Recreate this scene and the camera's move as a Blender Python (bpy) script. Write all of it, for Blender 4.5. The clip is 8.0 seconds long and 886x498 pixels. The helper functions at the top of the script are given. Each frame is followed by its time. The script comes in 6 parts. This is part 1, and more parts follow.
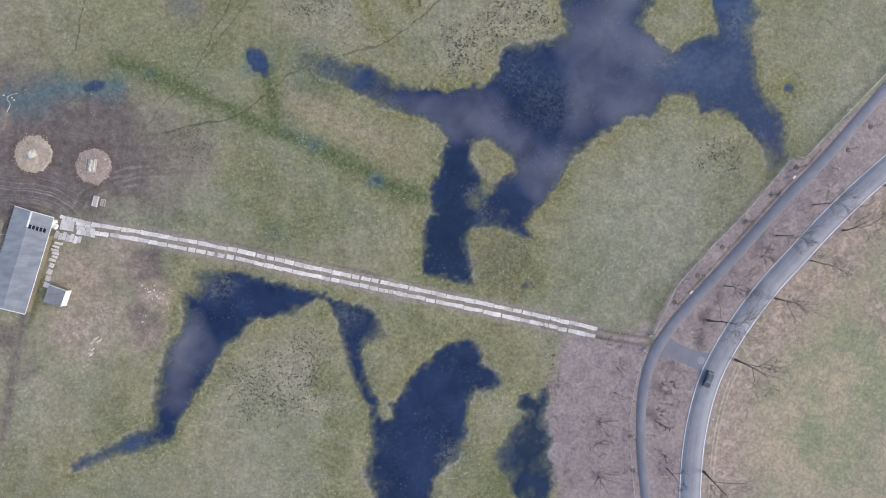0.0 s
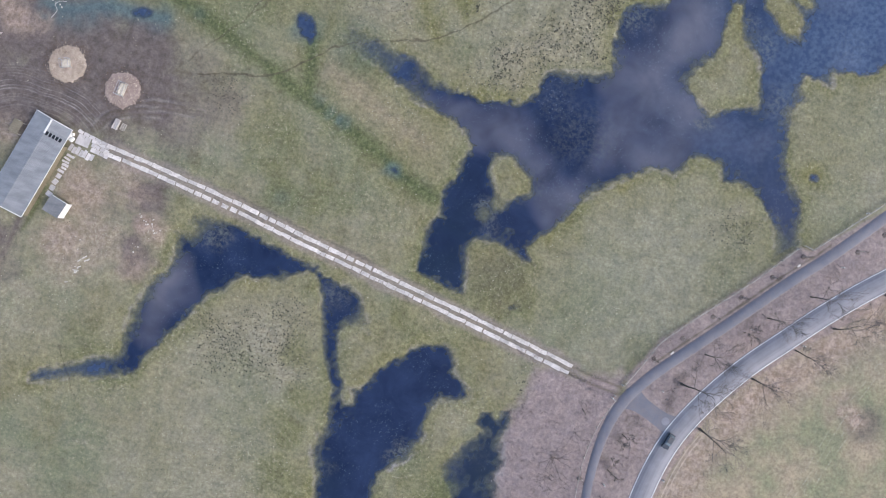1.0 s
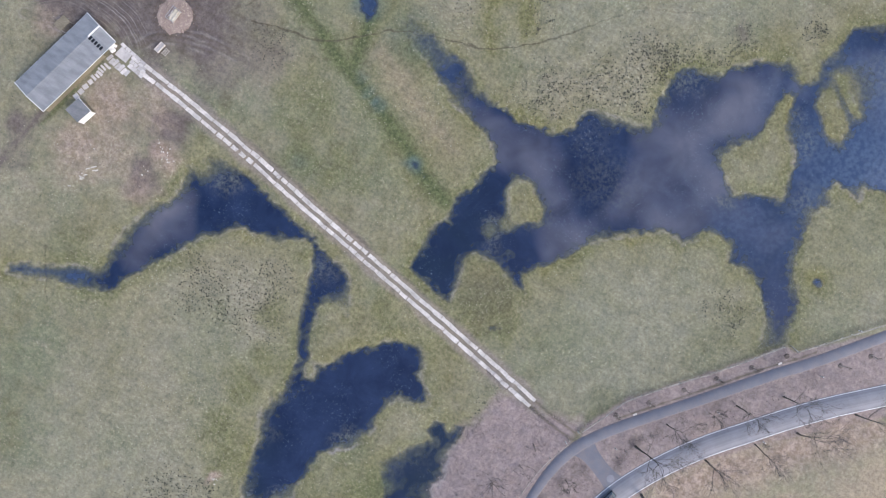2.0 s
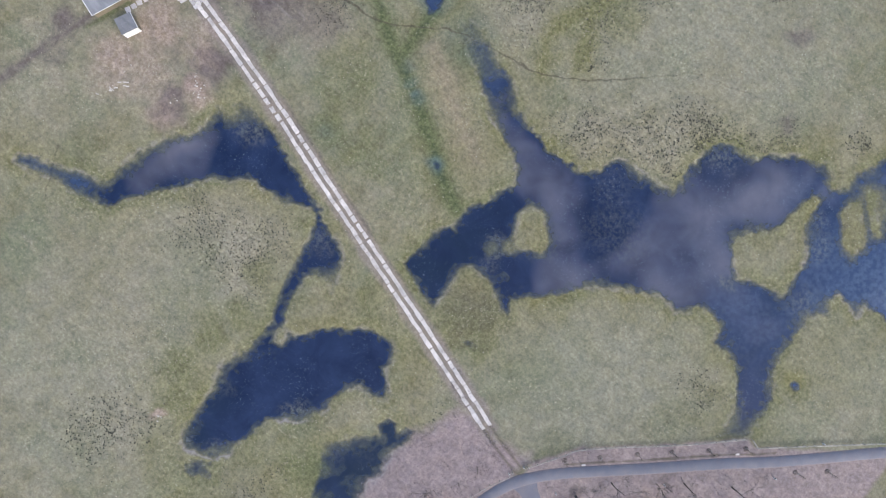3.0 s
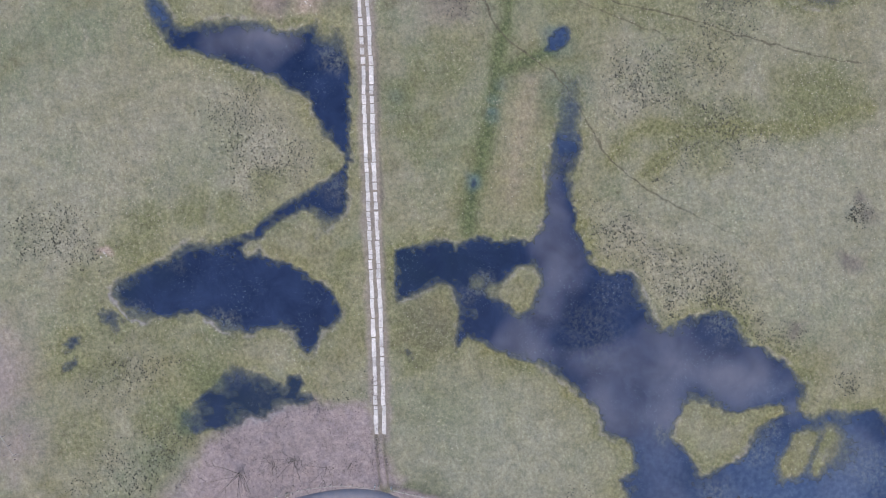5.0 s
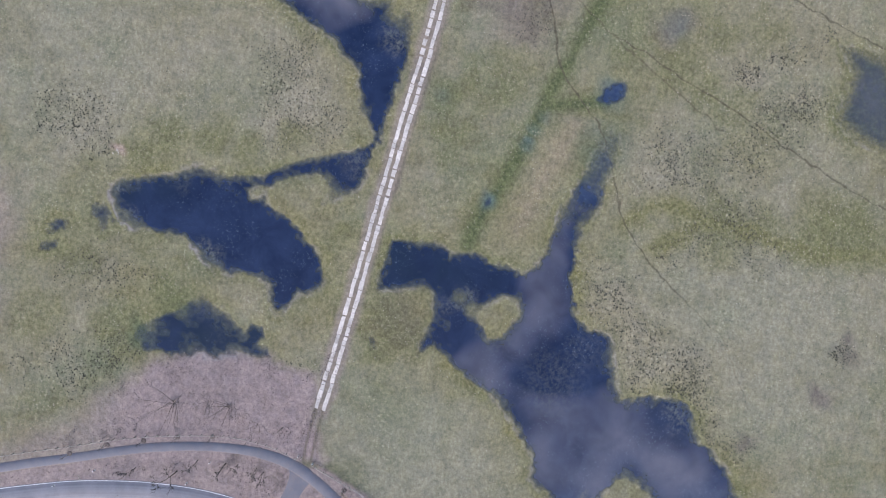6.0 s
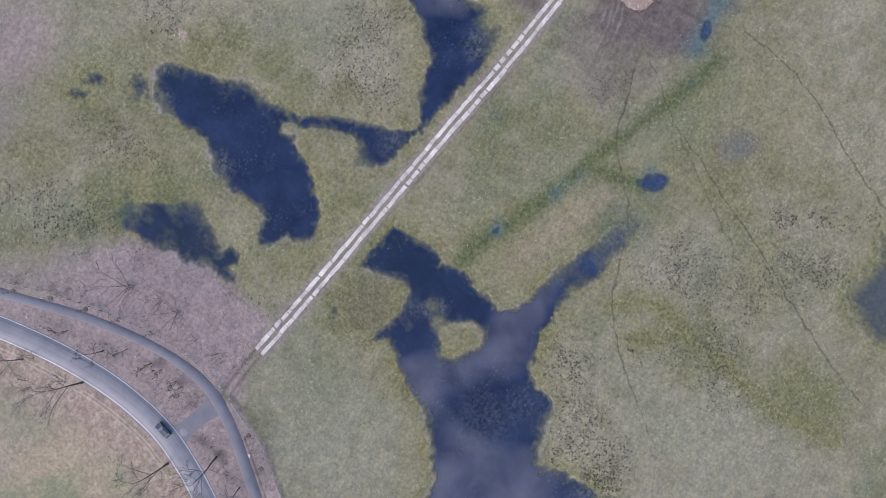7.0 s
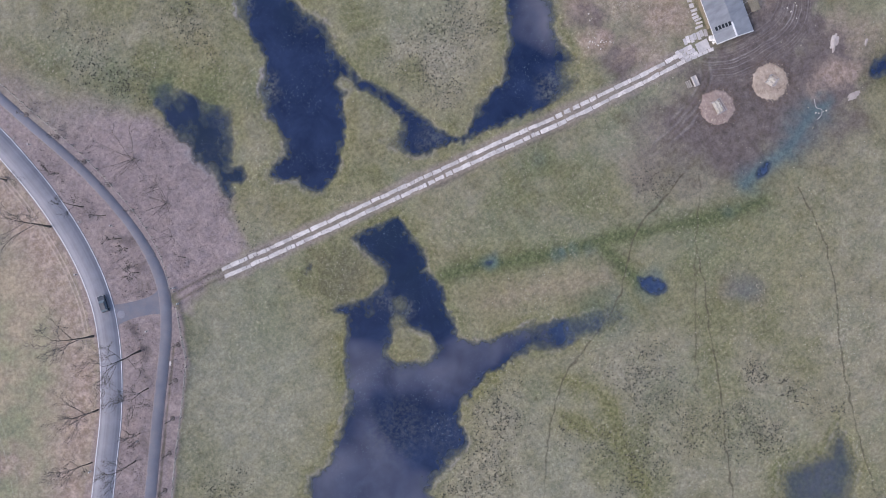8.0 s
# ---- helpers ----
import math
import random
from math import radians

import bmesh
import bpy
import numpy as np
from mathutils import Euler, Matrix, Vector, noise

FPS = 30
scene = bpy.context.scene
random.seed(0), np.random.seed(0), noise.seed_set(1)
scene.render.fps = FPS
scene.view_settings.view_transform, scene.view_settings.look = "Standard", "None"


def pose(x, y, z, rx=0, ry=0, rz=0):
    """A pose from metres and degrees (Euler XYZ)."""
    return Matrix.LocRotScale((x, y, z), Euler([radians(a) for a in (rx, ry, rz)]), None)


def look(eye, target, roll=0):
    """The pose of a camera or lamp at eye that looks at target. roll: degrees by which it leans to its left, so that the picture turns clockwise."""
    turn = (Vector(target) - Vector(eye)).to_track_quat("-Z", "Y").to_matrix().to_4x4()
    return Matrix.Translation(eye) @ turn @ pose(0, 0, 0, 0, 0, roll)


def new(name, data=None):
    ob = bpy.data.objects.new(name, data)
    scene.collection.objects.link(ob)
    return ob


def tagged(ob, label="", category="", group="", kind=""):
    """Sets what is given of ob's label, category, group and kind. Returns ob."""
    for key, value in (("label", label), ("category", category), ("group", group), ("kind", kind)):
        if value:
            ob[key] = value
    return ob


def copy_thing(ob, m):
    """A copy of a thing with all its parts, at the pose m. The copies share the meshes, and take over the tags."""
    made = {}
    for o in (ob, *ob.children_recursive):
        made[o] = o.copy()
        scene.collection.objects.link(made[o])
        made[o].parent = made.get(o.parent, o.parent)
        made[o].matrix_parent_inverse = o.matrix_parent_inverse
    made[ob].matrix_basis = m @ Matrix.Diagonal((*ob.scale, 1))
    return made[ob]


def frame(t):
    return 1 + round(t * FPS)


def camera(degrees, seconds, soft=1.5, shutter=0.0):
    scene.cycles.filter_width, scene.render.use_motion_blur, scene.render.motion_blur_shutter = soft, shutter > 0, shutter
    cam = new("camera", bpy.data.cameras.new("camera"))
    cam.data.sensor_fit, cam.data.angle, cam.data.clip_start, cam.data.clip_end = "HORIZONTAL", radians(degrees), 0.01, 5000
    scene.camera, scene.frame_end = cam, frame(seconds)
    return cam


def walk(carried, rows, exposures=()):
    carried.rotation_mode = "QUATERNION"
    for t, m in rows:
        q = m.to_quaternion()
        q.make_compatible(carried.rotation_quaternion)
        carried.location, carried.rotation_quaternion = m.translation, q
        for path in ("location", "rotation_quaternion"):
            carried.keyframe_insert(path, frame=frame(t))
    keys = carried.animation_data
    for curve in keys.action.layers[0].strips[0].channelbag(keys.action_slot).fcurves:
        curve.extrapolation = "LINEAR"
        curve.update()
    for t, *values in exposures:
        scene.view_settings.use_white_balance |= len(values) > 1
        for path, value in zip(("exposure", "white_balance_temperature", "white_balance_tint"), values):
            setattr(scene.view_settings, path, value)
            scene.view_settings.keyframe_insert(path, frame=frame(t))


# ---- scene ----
cam = camera(80.0, 8.0, soft=1.1)
# The drone hangs about 135 m up, looks straight down, drifts a little and turns.
ROWS = [
    (0.0, 0.00, 0.00, 135.05, 0.00), (0.5, 0.02, 0.16, 135.20, 6.52), (1.0, 0.15, 0.45, 135.41, 13.70),
    (1.5, 0.22, 0.80, 135.55, 21.26), (3.0, -0.13, 1.90, 135.20, 44.33), (3.5, -0.31, 2.36, 134.95, 51.74),
    (4.0, -0.45, 2.86, 134.92, 59.37), (4.5, -0.69, 3.27, 134.90, 67.24), (6.0, -1.77, 4.85, 135.58, 94.27),
    (6.5, -2.42, 5.34, 135.84, 105.11), (7.0, -3.18, 5.86, 136.12, 118.10), (7.5, -4.44, 6.08, 136.25, 131.36),
    (8.0, -5.71, 6.17, 136.27, 142.99),
]
walk(cam, [(t, pose(x, y, z, -0.015, -0.862, yaw)) for t, x, y, z, yaw in ROWS],
     exposures=[(0.0, 0.88, 6150, 10.5), (0.7, 0.93, 6150, 10.7), (1.5, 0.96, 6150, 11.0), (3.5, 0.99, 6120, 11.5), (6.0, 0.90, 6090, 14.0), (8.0, 0.76, 6020, 17.0)])

# ---- light: bright overcast with a veiled sun ----
world = bpy.data.worlds.new("overcast_sky")
scene.world = world
world.use_nodes = True
wn = world.node_tree
sky = wn.nodes.new("ShaderNodeTexSky")
sky.sky_type, sky.sun_disc = "NISHITA", False
sky.sun_elevation, sky.sun_rotation = radians(40), radians(104)
sky.air_density, sky.dust_density, sky.ozone_density = 1.0, 3.0, 1.0
wn.links.new(sky.outputs[0], wn.nodes["Background"].inputs[0])
wn.nodes["Background"].inputs[1].default_value = 0.15
sun = new("sun", bpy.data.lights.new("sun", "SUN"))
sun.data.energy, sun.data.angle, sun.data.color = 0.6, radians(22), (1.0, 0.98, 0.95)
sun.matrix_world = look((60 * math.sin(radians(104)) / math.tan(radians(40)), 60 * math.cos(radians(104)) / math.tan(radians(40)), 60), (0, 0, 0))


# ---- materials ----
class Graph:
    """A short way to write a node material."""

    def __init__(self, name):
        self.mat = bpy.data.materials.new(name)
        self.mat.use_nodes = True
        self.tree = self.mat.node_tree
        self.bsdf = self.tree.nodes["Principled BSDF"]
        self.out = self.tree.nodes["Material Output"]

    def node(self, kind, **sets):
        n = self.tree.nodes.new("ShaderNode" + kind)
        for key, value in sets.items():
            if key == "operation":
                n.operation = value
            elif key == "blend":
                n.blend_type = value
            elif key == "dtype":
                n.data_type = value
            elif key == "attribute":
                n.attribute_name = value
            elif key == "feature":
                n.feature = value
        return n

    def put(self, socket, value):
        if isinstance(value, bpy.types.NodeSocket):
            self.tree.links.new(value, socket)
        elif isinstance(value, tuple) and len(value) == 3 and socket.type == "RGBA":
            socket.default_value = (*value, 1)
        else:
            socket.default_value = value

    def pos(self):
        return self.node("NewGeometry").outputs["Position"]

    def local(self):
        return self.node("TexCoord").outputs["Object"]

    def noise(self, scale, detail=4.0, rough=0.55, coords=None, stretch=None, distortion=0.0):
        coords = coords or self.pos()
        if stretch:
            m = self.node("Mapping")
            self.put(m.inputs["Vector"], coords)
            m.inputs["Scale"].default_value = stretch
            coords = m.outputs[0]
        n = self.node("TexNoise")
        self.put(n.inputs["Vector"], coords)
        n.inputs["Scale"].default_value, n.inputs["Detail"].default_value = scale, detail
        n.inputs["Roughness"].default_value, n.inputs["Distortion"].default_value = rough, distortion
        return n.outputs["Fac"]

    def line(self, value, scale):
        n = self.node("CombineXYZ")
        self.put(n.inputs[0], self.math("MULTIPLY", value, scale))
        return n.outputs[0]

    def voronoi(self, scale, coords=None):
        n = self.node("TexVoronoi")
        self.put(n.inputs["Vector"], coords or self.pos())
        n.inputs["Scale"].default_value = scale
        return n.outputs["Distance"]

    def ramp(self, value, low, high, a=0.0, b=1.0):
        n = self.node("MapRange")
        for key, v in (("Value", value), ("From Min", low), ("From Max", high), ("To Min", a), ("To Max", b)):
            self.put(n.inputs[key], v)
        return n.outputs[0]

    def math(self, operation, a, b=0.0):
        n = self.node("Math", operation=operation)
        self.put(n.inputs[0], a)
        self.put(n.inputs[1], b)
        return n.outputs[0]

    def mix(self, fac, a, b, blend="MIX"):
        n = self.node("Mix", dtype="RGBA", blend=blend)
        self.put(n.inputs[0], fac)
        self.put(n.inputs[6], a)
        self.put(n.inputs[7], b)
        return n.outputs[2]

    def masks(self, name):
        n = self.node("Attribute", attribute=name)
        s = self.node("SeparateColor")
        self.put(s.inputs[0], n.outputs["Color"])
        return s.outputs[0], s.outputs[1], s.outputs[2], n.outputs["Alpha"]

    def single(self, name):
        return self.node("Attribute", attribute=name).outputs["Fac"]

    def chance(self):
        return self.node("ObjectInfo").outputs["Random"]

    def bump(self, height, strength, distance):
        b = self.node("Bump")
        self.put(b.inputs["Height"], height)
        b.inputs["Strength"].default_value, b.inputs["Distance"].default_value = strength, distance
        self.put(self.bsdf.inputs["Normal"], b.outputs[0])

    def done(self, color, rough=0.9, metal=0.0, spec=0.3):
        self.put(self.bsdf.inputs["Base Color"], color)
        self.put(self.bsdf.inputs["Roughness"], rough)
        self.bsdf.inputs["Metallic"].default_value = metal
        self.bsdf.inputs["Specular IOR Level"].default_value = spec
        return self.mat


def plain(name, dark, light, scale=3.0, rough=0.85, metal=0.0, bump=0.01, random=0.15, spec=0.3):
    """A surface between two colours, with grain, blotches and a tone of its own for each piece."""
    g = Graph(name)
    fine, wide = g.noise(scale, 6), g.noise(scale * 0.15, 3)
    c = g.mix(g.ramp(g.math("ADD", g.math("MULTIPLY", fine, 0.6), g.math("MULTIPLY", wide, 0.5)), 0.35, 0.75), dark, light)
    if random:
        tone = g.ramp(g.chance(), 0, 1, 1 - random, 1 + random)
        grey = g.node("CombineColor")
        for s in grey.inputs:
            g.put(s, tone)
        c = g.mix(1.0, c, grey.outputs[0], "MULTIPLY")
    if bump:
        g.bump(fine, 0.5, bump)
    return g.done(c, rough, metal, spec)


def ground_material():
    g = Graph("meadow_ground")
    moist, bed, ditch, rut = g.masks("zones_a")
    bank, mud, dry, field = g.masks("zones_b")
    straw, rough, blue, pale = g.masks("zones_c")
    turn, wheel, trail, worn = g.masks("zones_d")
    verge, lines, tractor, tract = g.masks("zones_e")
    wide = g.noise(0.035, 4, 0.6)
    mid = g.noise(0.22, 5, 0.62)
    clump = g.noise(1.05, 5, 0.68)
    fine = g.noise(2.9, 5, 0.75)
    c = g.mix(g.ramp(g.math("ADD", g.math("MULTIPLY", mid, 0.5), g.math("MULTIPLY", g.noise(0.06, 3, 0.55), 0.5)), 0.38, 0.62), (0.170, 0.158, 0.094), (0.254, 0.235, 0.164))
    c = g.mix(g.ramp(wide, 0.47, 0.64, 0.0, 0.6), c, (0.132, 0.156, 0.092))
    c = g.mix(g.ramp(g.noise(0.045, 5, 0.65, stretch=(1.6, 0.8, 1)), 0.52, 0.70, 0.0, 0.65), c, (0.150, 0.134, 0.066))
    c = g.mix(g.ramp(g.noise(0.11, 5, 0.7, stretch=(0.8, 1.5, 1)), 0.55, 0.74, 0.0, 0.6), c, (0.285, 0.258, 0.190))
    c = g.mix(g.math("MULTIPLY", rough, g.ramp(mid, 0.35, 0.62, 0.40, 0.95)), c, (0.296, 0.262, 0.186))
    c = g.mix(g.math("MULTIPLY", pale, g.ramp(mid, 0.3, 0.6, 0.35, 0.85)), c, (0.236, 0.230, 0.165))
    olive = g.mix(g.ramp(clump, 0.35, 0.7), (0.148, 0.137, 0.054), (0.226, 0.204, 0.098))
    c = g.mix(g.ramp(moist, 0.0, 1.0, 0.0, 0.9), c, olive)
    green = g.mix(g.ramp(clump, 0.35, 0.7), (0.072, 0.090, 0.038), (0.122, 0.136, 0.064))
    c = g.mix(ditch, c, green)
    c = g.mix(g.math("MULTIPLY", field, 0.9), c, g.mix(g.ramp(g.noise(0.05, 4, 0.6), 0.40, 0.60), (0.338, 0.274, 0.190), (0.222, 0.222, 0.136)))
    c = g.mix(bank, c, g.mix(g.ramp(g.noise(0.3, 6, 0.66), 0.30, 0.72), (0.236, 0.187, 0.172), (0.296, 0.241, 0.226)))
    c = g.mix(mud, c, g.mix(g.ramp(g.noise(0.4, 4, 0.55), 0.30, 0.70), (0.098, 0.080, 0.072), (0.154, 0.127, 0.116)))
    c = g.mix(dry, c, g.mix(g.ramp(g.noise(0.45, 6, 0.75), 0.4, 0.66), (0.228, 0.170, 0.126), (0.435, 0.338, 0.276)))
    c = g.mix(g.math("MULTIPLY", blue, 0.78), c, (0.080, 0.130, 0.142))
    c = g.mix(g.math("MULTIPLY", rut, g.ramp(clump, 0.3, 0.6, 0.6, 1.0)), c, (0.085, 0.074, 0.045))
    # Pale shore rims, and wheel streaks whose wet shine is put into the colour.
    c = g.mix(straw, c, (0.265, 0.238, 0.228))
    # Wheel marks: light and dark lines swept side by side, and single trodden trails.
    broken = g.math("MULTIPLY", wheel, g.ramp(g.noise(0.32, 5, 0.65), 0.36, 0.58, 0.15, 1.0))
    sway = g.math("ADD", turn, g.math("MULTIPLY", g.noise(0.12, 3), 0.035))
    ring = g.noise(1.0, 3, 0.6, coords=g.line(sway, 62.0))
    # The light lines are wet shine, painted into the mud's colour.
    c = g.mix(g.math("MULTIPLY", broken, g.ramp(ring, 0.50, 0.60)), c, (0.250, 0.224, 0.214))
    c = g.mix(g.math("MULTIPLY", broken, g.ramp(ring, 0.46, 0.36, 0.0, 0.8)), c, (0.080, 0.066, 0.064))
    wander = g.math("ADD", trail, g.math("MULTIPLY", g.ramp(g.noise(0.7, 3), 0.3, 0.7, -1.0, 1.0), 0.03))
    c = g.mix(g.math("MULTIPLY", g.ramp(wander, 0.125, 0.045), g.math("MULTIPLY", worn, g.ramp(g.noise(0.5, 3), 0.3, 0.6, 0.55, 1.0))), c, (0.076, 0.066, 0.044))
    seam = g.noise(1.0, 3, 0.6, coords=g.line(g.math("ADD", verge, g.math("MULTIPLY", g.noise(0.2, 3), 0.006)), 90.0))
    c = g.mix(g.math("MULTIPLY", lines, g.ramp(seam, 0.50, 0.60, 0.0, 0.8)), c, (0.50, 0.405, 0.335))
    c = g.mix(g.math("MULTIPLY", g.ramp(tractor, 0.10, 0.02), g.math("MULTIPLY", tract, g.ramp(g.noise(0.5, 5), 0.42, 0.66))), c, (0.45, 0.41, 0.32))
    c = g.mix(bed, c, g.mix(g.ramp(clump, 0.35, 0.65), (0.050, 0.066, 0.056), (0.100, 0.112, 0.074)))
    open_grass = g.math("SUBTRACT", 1.0, g.math("MAXIMUM", g.math("MAXIMUM", bed, bank), g.math("MAXIMUM", mud, blue)))
    where = g.math("MULTIPLY", g.math("MULTIPLY", open_grass, g.ramp(field, 0.0, 1.0, 1.0, 0.15)), g.ramp(g.math("ADD", g.noise(0.07, 4, 0.6), g.math("MULTIPLY", rough, 0.10)), 0.44, 0.64, 0.08, 0.9))
    tussock = g.noise(1.35, 3, 0.6)
    c = g.mix(g.math("MULTIPLY", where, g.ramp(tussock, 0.58, 0.66, 0.0, 0.55)), c, (0.385, 0.355, 0.250))
    c = g.mix(g.math("MULTIPLY", where, g.ramp(tussock, 0.42, 0.34, 0.0, 0.40)), c, (0.105, 0.108, 0.060))
    tuss = g.ramp(g.noise(0.33, 5, 0.62, distortion=0.4), 0.36, 0.66, 0.88, 1.12)
    warm = g.node("CombineColor")
    g.put(warm.inputs[0], tuss)
    g.put(warm.inputs[1], g.math("ADD", g.math("MULTIPLY", tuss, 0.95), 0.05))
    g.put(warm.inputs[2], g.math("ADD", g.math("MULTIPLY", tuss, 0.7), 0.3))
    c = g.mix(1.0, c, warm.outputs[0], "MULTIPLY")
    grain = g.ramp(g.math("ADD", g.math("MULTIPLY", fine, 0.36), g.math("MULTIPLY", clump, 0.66)), 0.38, 0.66, 0.73, 1.27)
    grey = g.node("CombineColor")
    for s in grey.inputs:
        g.put(s, grain)
    c = g.mix(1.0, c, grey.outputs[0], "MULTIPLY")
    g.bump(g.math("ADD", fine, g.math("MULTIPLY", clump, 2.0)), 0.6, 0.12)
    return g.done(c, 0.95, 0.0, 0.1)


def water_material():
    g = Graph("pond_water")
    cloud_sheen, weed, depth, pool = g.masks("pond")
    murk = g.single("murk")
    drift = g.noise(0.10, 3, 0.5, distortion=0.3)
    s = g.ramp(g.math("MULTIPLY", cloud_sheen, g.ramp(drift, 0.30, 0.66, 0.62, 1.08)), 0.12, 0.95)
    c = g.mix(g.ramp(g.noise(0.10, 6, 0.65, distortion=0.5), 0.36, 0.66), (0.0085, 0.0160, 0.043), (0.0200, 0.0330, 0.076))
    c = g.mix(g.math("MULTIPLY", murk, g.ramp(g.noise(0.16, 5, 0.65), 0.30, 0.6, 0.5, 1.0)), c, (0.0095, 0.0195, 0.0380))
    # Pale cloud reflections, painted into the water's base colour.
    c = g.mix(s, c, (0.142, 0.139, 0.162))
    leaf = g.math("MULTIPLY", g.ramp(g.noise(0.9, 7, 0.8), 0.44, 0.60), g.ramp(weed, 0.1, 0.9))
    c = g.mix(g.math("MULTIPLY", leaf, 0.75), c, (0.155, 0.160, 0.130))
    dots = g.math("MULTIPLY", g.ramp(g.noise(1.7, 6, 0.8), 0.58, 0.66), g.ramp(g.noise(0.07, 4), 0.46, 0.58))
    c = g.mix(g.math("MULTIPLY", dots, 0.7), c, (0.15, 0.19, 0.22))
    c = g.mix(g.ramp(depth, 0.10, 0.74, 0.92, 0.0), c, (0.104, 0.128, 0.128))
    # Blue of pools and shallows, and sky reflection painted into the eastern lake.
    c = g.mix(g.math("MULTIPLY", pool, 0.8), c, g.mix(g.ramp(g.noise(0.8, 4), 0.4, 0.65), (0.044, 0.074, 0.142), (0.088, 0.128, 0.200)))
    g.done(c, 0.12, 0.0, 0.5)
    g.bsdf.inputs["IOR"].default_value = 1.33
    g.bump(g.noise(1.6, 3), 0.08, 0.02)
    clear = g.node("BsdfTransparent")
    show = g.node("MixShader")
    g.put(show.inputs[0], g.ramp(depth, 0.0, 0.72))
    g.put(show.inputs[1], clear.outputs[0])
    g.put(show.inputs[2], g.bsdf.outputs[0])
    g.put(g.out.inputs["Surface"], show.outputs[0])
    return g.mat


def asphalt_material(name, base, worn, lanes=0.0, half=0.0, dust=0.0):
    g = Graph(name)
    c = g.mix(g.ramp(g.noise(0.25, 5, 0.6), 0.35, 0.65), base, worn)
    if lanes:
        across = g.math("ADD", g.single("across"), g.math("MULTIPLY", g.noise(0.3, 3), 0.08))
        band = g.noise(1.0, 2, 0.5, coords=g.line(across, 0.9))
        c = g.mix(g.ramp(band, 0.42, 0.62, 0.0, lanes), c, tuple(v * 1.22 for v in worn))
        c = g.mix(g.ramp(band, 0.46, 0.30, 0.0, lanes), c, tuple(v * 0.72 for v in base))
    soil = (0.232, 0.192, 0.180)
    if half:
        away = g.math("ADD", g.math("ABSOLUTE", g.single("across")), g.math("MULTIPLY", g.ramp(g.noise(0.8, 5, 0.7), 0.3, 0.7, -1.0, 1.0), 0.30))
        c = g.mix(g.ramp(away, half - 0.34, half + 0.10, 0.0, 0.85), c, soil)
    if dust:
        c = g.mix(g.ramp(g.noise(0.45, 5, 0.65), 0.36, 0.66, 0.0, dust), c, soil)
    c = g.mix(g.ramp(g.noise(9.0, 4, 0.7), 0.3, 0.75, 0.0, 0.5), c, tuple(v * 0.7 for v in base))
    g.bump(g.noise(14.0, 4), 0.3, 0.01)
    return g.done(c, 0.8, 0.0, 0.35)


def roof_material(name, dark, light):
    g = Graph(name)
    c = g.mix(g.ramp(g.noise(0.35, 5, 0.6, stretch=(0.6, 1.6, 1)), 0.35, 0.66), dark, light)
    c = g.mix(g.ramp(g.noise(2.6, 6, 0.7), 0.55, 0.75, 0.0, 0.35), c, (0.30, 0.31, 0.30))
    tone = g.ramp(g.chance(), 0, 1, 0.95, 1.05)
    grey = g.node("CombineColor")
    for s in grey.inputs:
        g.put(s, tone)
    c = g.mix(1.0, c, grey.outputs[0], "MULTIPLY")
    g.bump(g.noise(4.0, 4), 0.2, 0.01)
    return g.done(c, 0.55, 0.0, 0.4)


M_GROUND, M_WATER = ground_material(), water_material()
M_ROAD = asphalt_material("road_asphalt", (0.178, 0.178, 0.196), (0.252, 0.249, 0.270), 0.6, 2.86, 0.12)
M_PATH = asphalt_material("path_asphalt", (0.130, 0.135, 0.164), (0.162, 0.166, 0.194), 0.06, 1.45, 0.30)
M_LINK = asphalt_material("dusty_asphalt", (0.150, 0.152, 0.178), (0.182, 0.182, 0.204), dust=0.5)
M_LINE = plain("road_marking", (0.52, 0.52, 0.53), (0.82, 0.82, 0.81), 2.5, 0.7, bump=0.0, random=0)
M_SLAB = plain("weathered_concrete", (0.36, 0.325, 0.29), (0.68, 0.635, 0.585), 2.6, 0.9, random=0.16)
M_YARD = plain("yard_concrete", (0.39, 0.36, 0.335), (0.61, 0.57, 0.54), 1.8, 0.9, random=0.22)
M_WOOD = plain("grey_weathered_wood", (0.25, 0.225, 0.195), (0.46, 0.43, 0.38), 6.0, 0.9, random=0.2)
M_BARK = plain("tree_bark", (0.074, 0.062, 0.054), (0.145, 0.126, 0.110), 5.0, 0.95, random=0.2)
M_TWIG = plain("twig_bark", (0.092, 0.079, 0.072), (0.160, 0.138, 0.126), 2.0, 0.95, bump=0, random=0.25)
M_STRAW = plain("straw", (0.230, 0.172, 0.130), (0.53, 0.44, 0.36), 1.1, 0.95, bump=0.05, random=0.1)
M_STRAW_OLD = plain("trodden_straw", (0.175, 0.128, 0.106), (0.335, 0.262, 0.222), 1.2, 0.95, bump=0.05, random=0.1)
M_SAND = plain("pale_sand", (0.26, 0.215, 0.185), (0.45, 0.395, 0.35), 0.9, 0.95, bump=0.03, random=0.06)
M_HAY = plain("fresh_hay", (0.42, 0.36, 0.27), (0.68, 0.62, 0.52), 5.0, 0.95, bump=0.03, random=0.1)
M_ROOF = roof_material("fibre_cement_roof", (0.182, 0.187, 0.196), (0.262, 0.267, 0.276))
M_ROOF2 = roof_material("light_sheet_roof", (0.215, 0.218, 0.222), (0.285, 0.288, 0.290))
M_ROOF_OLD = roof_material("weathered_shed_roof", (0.130, 0.132, 0.136), (0.195, 0.197, 0.200))
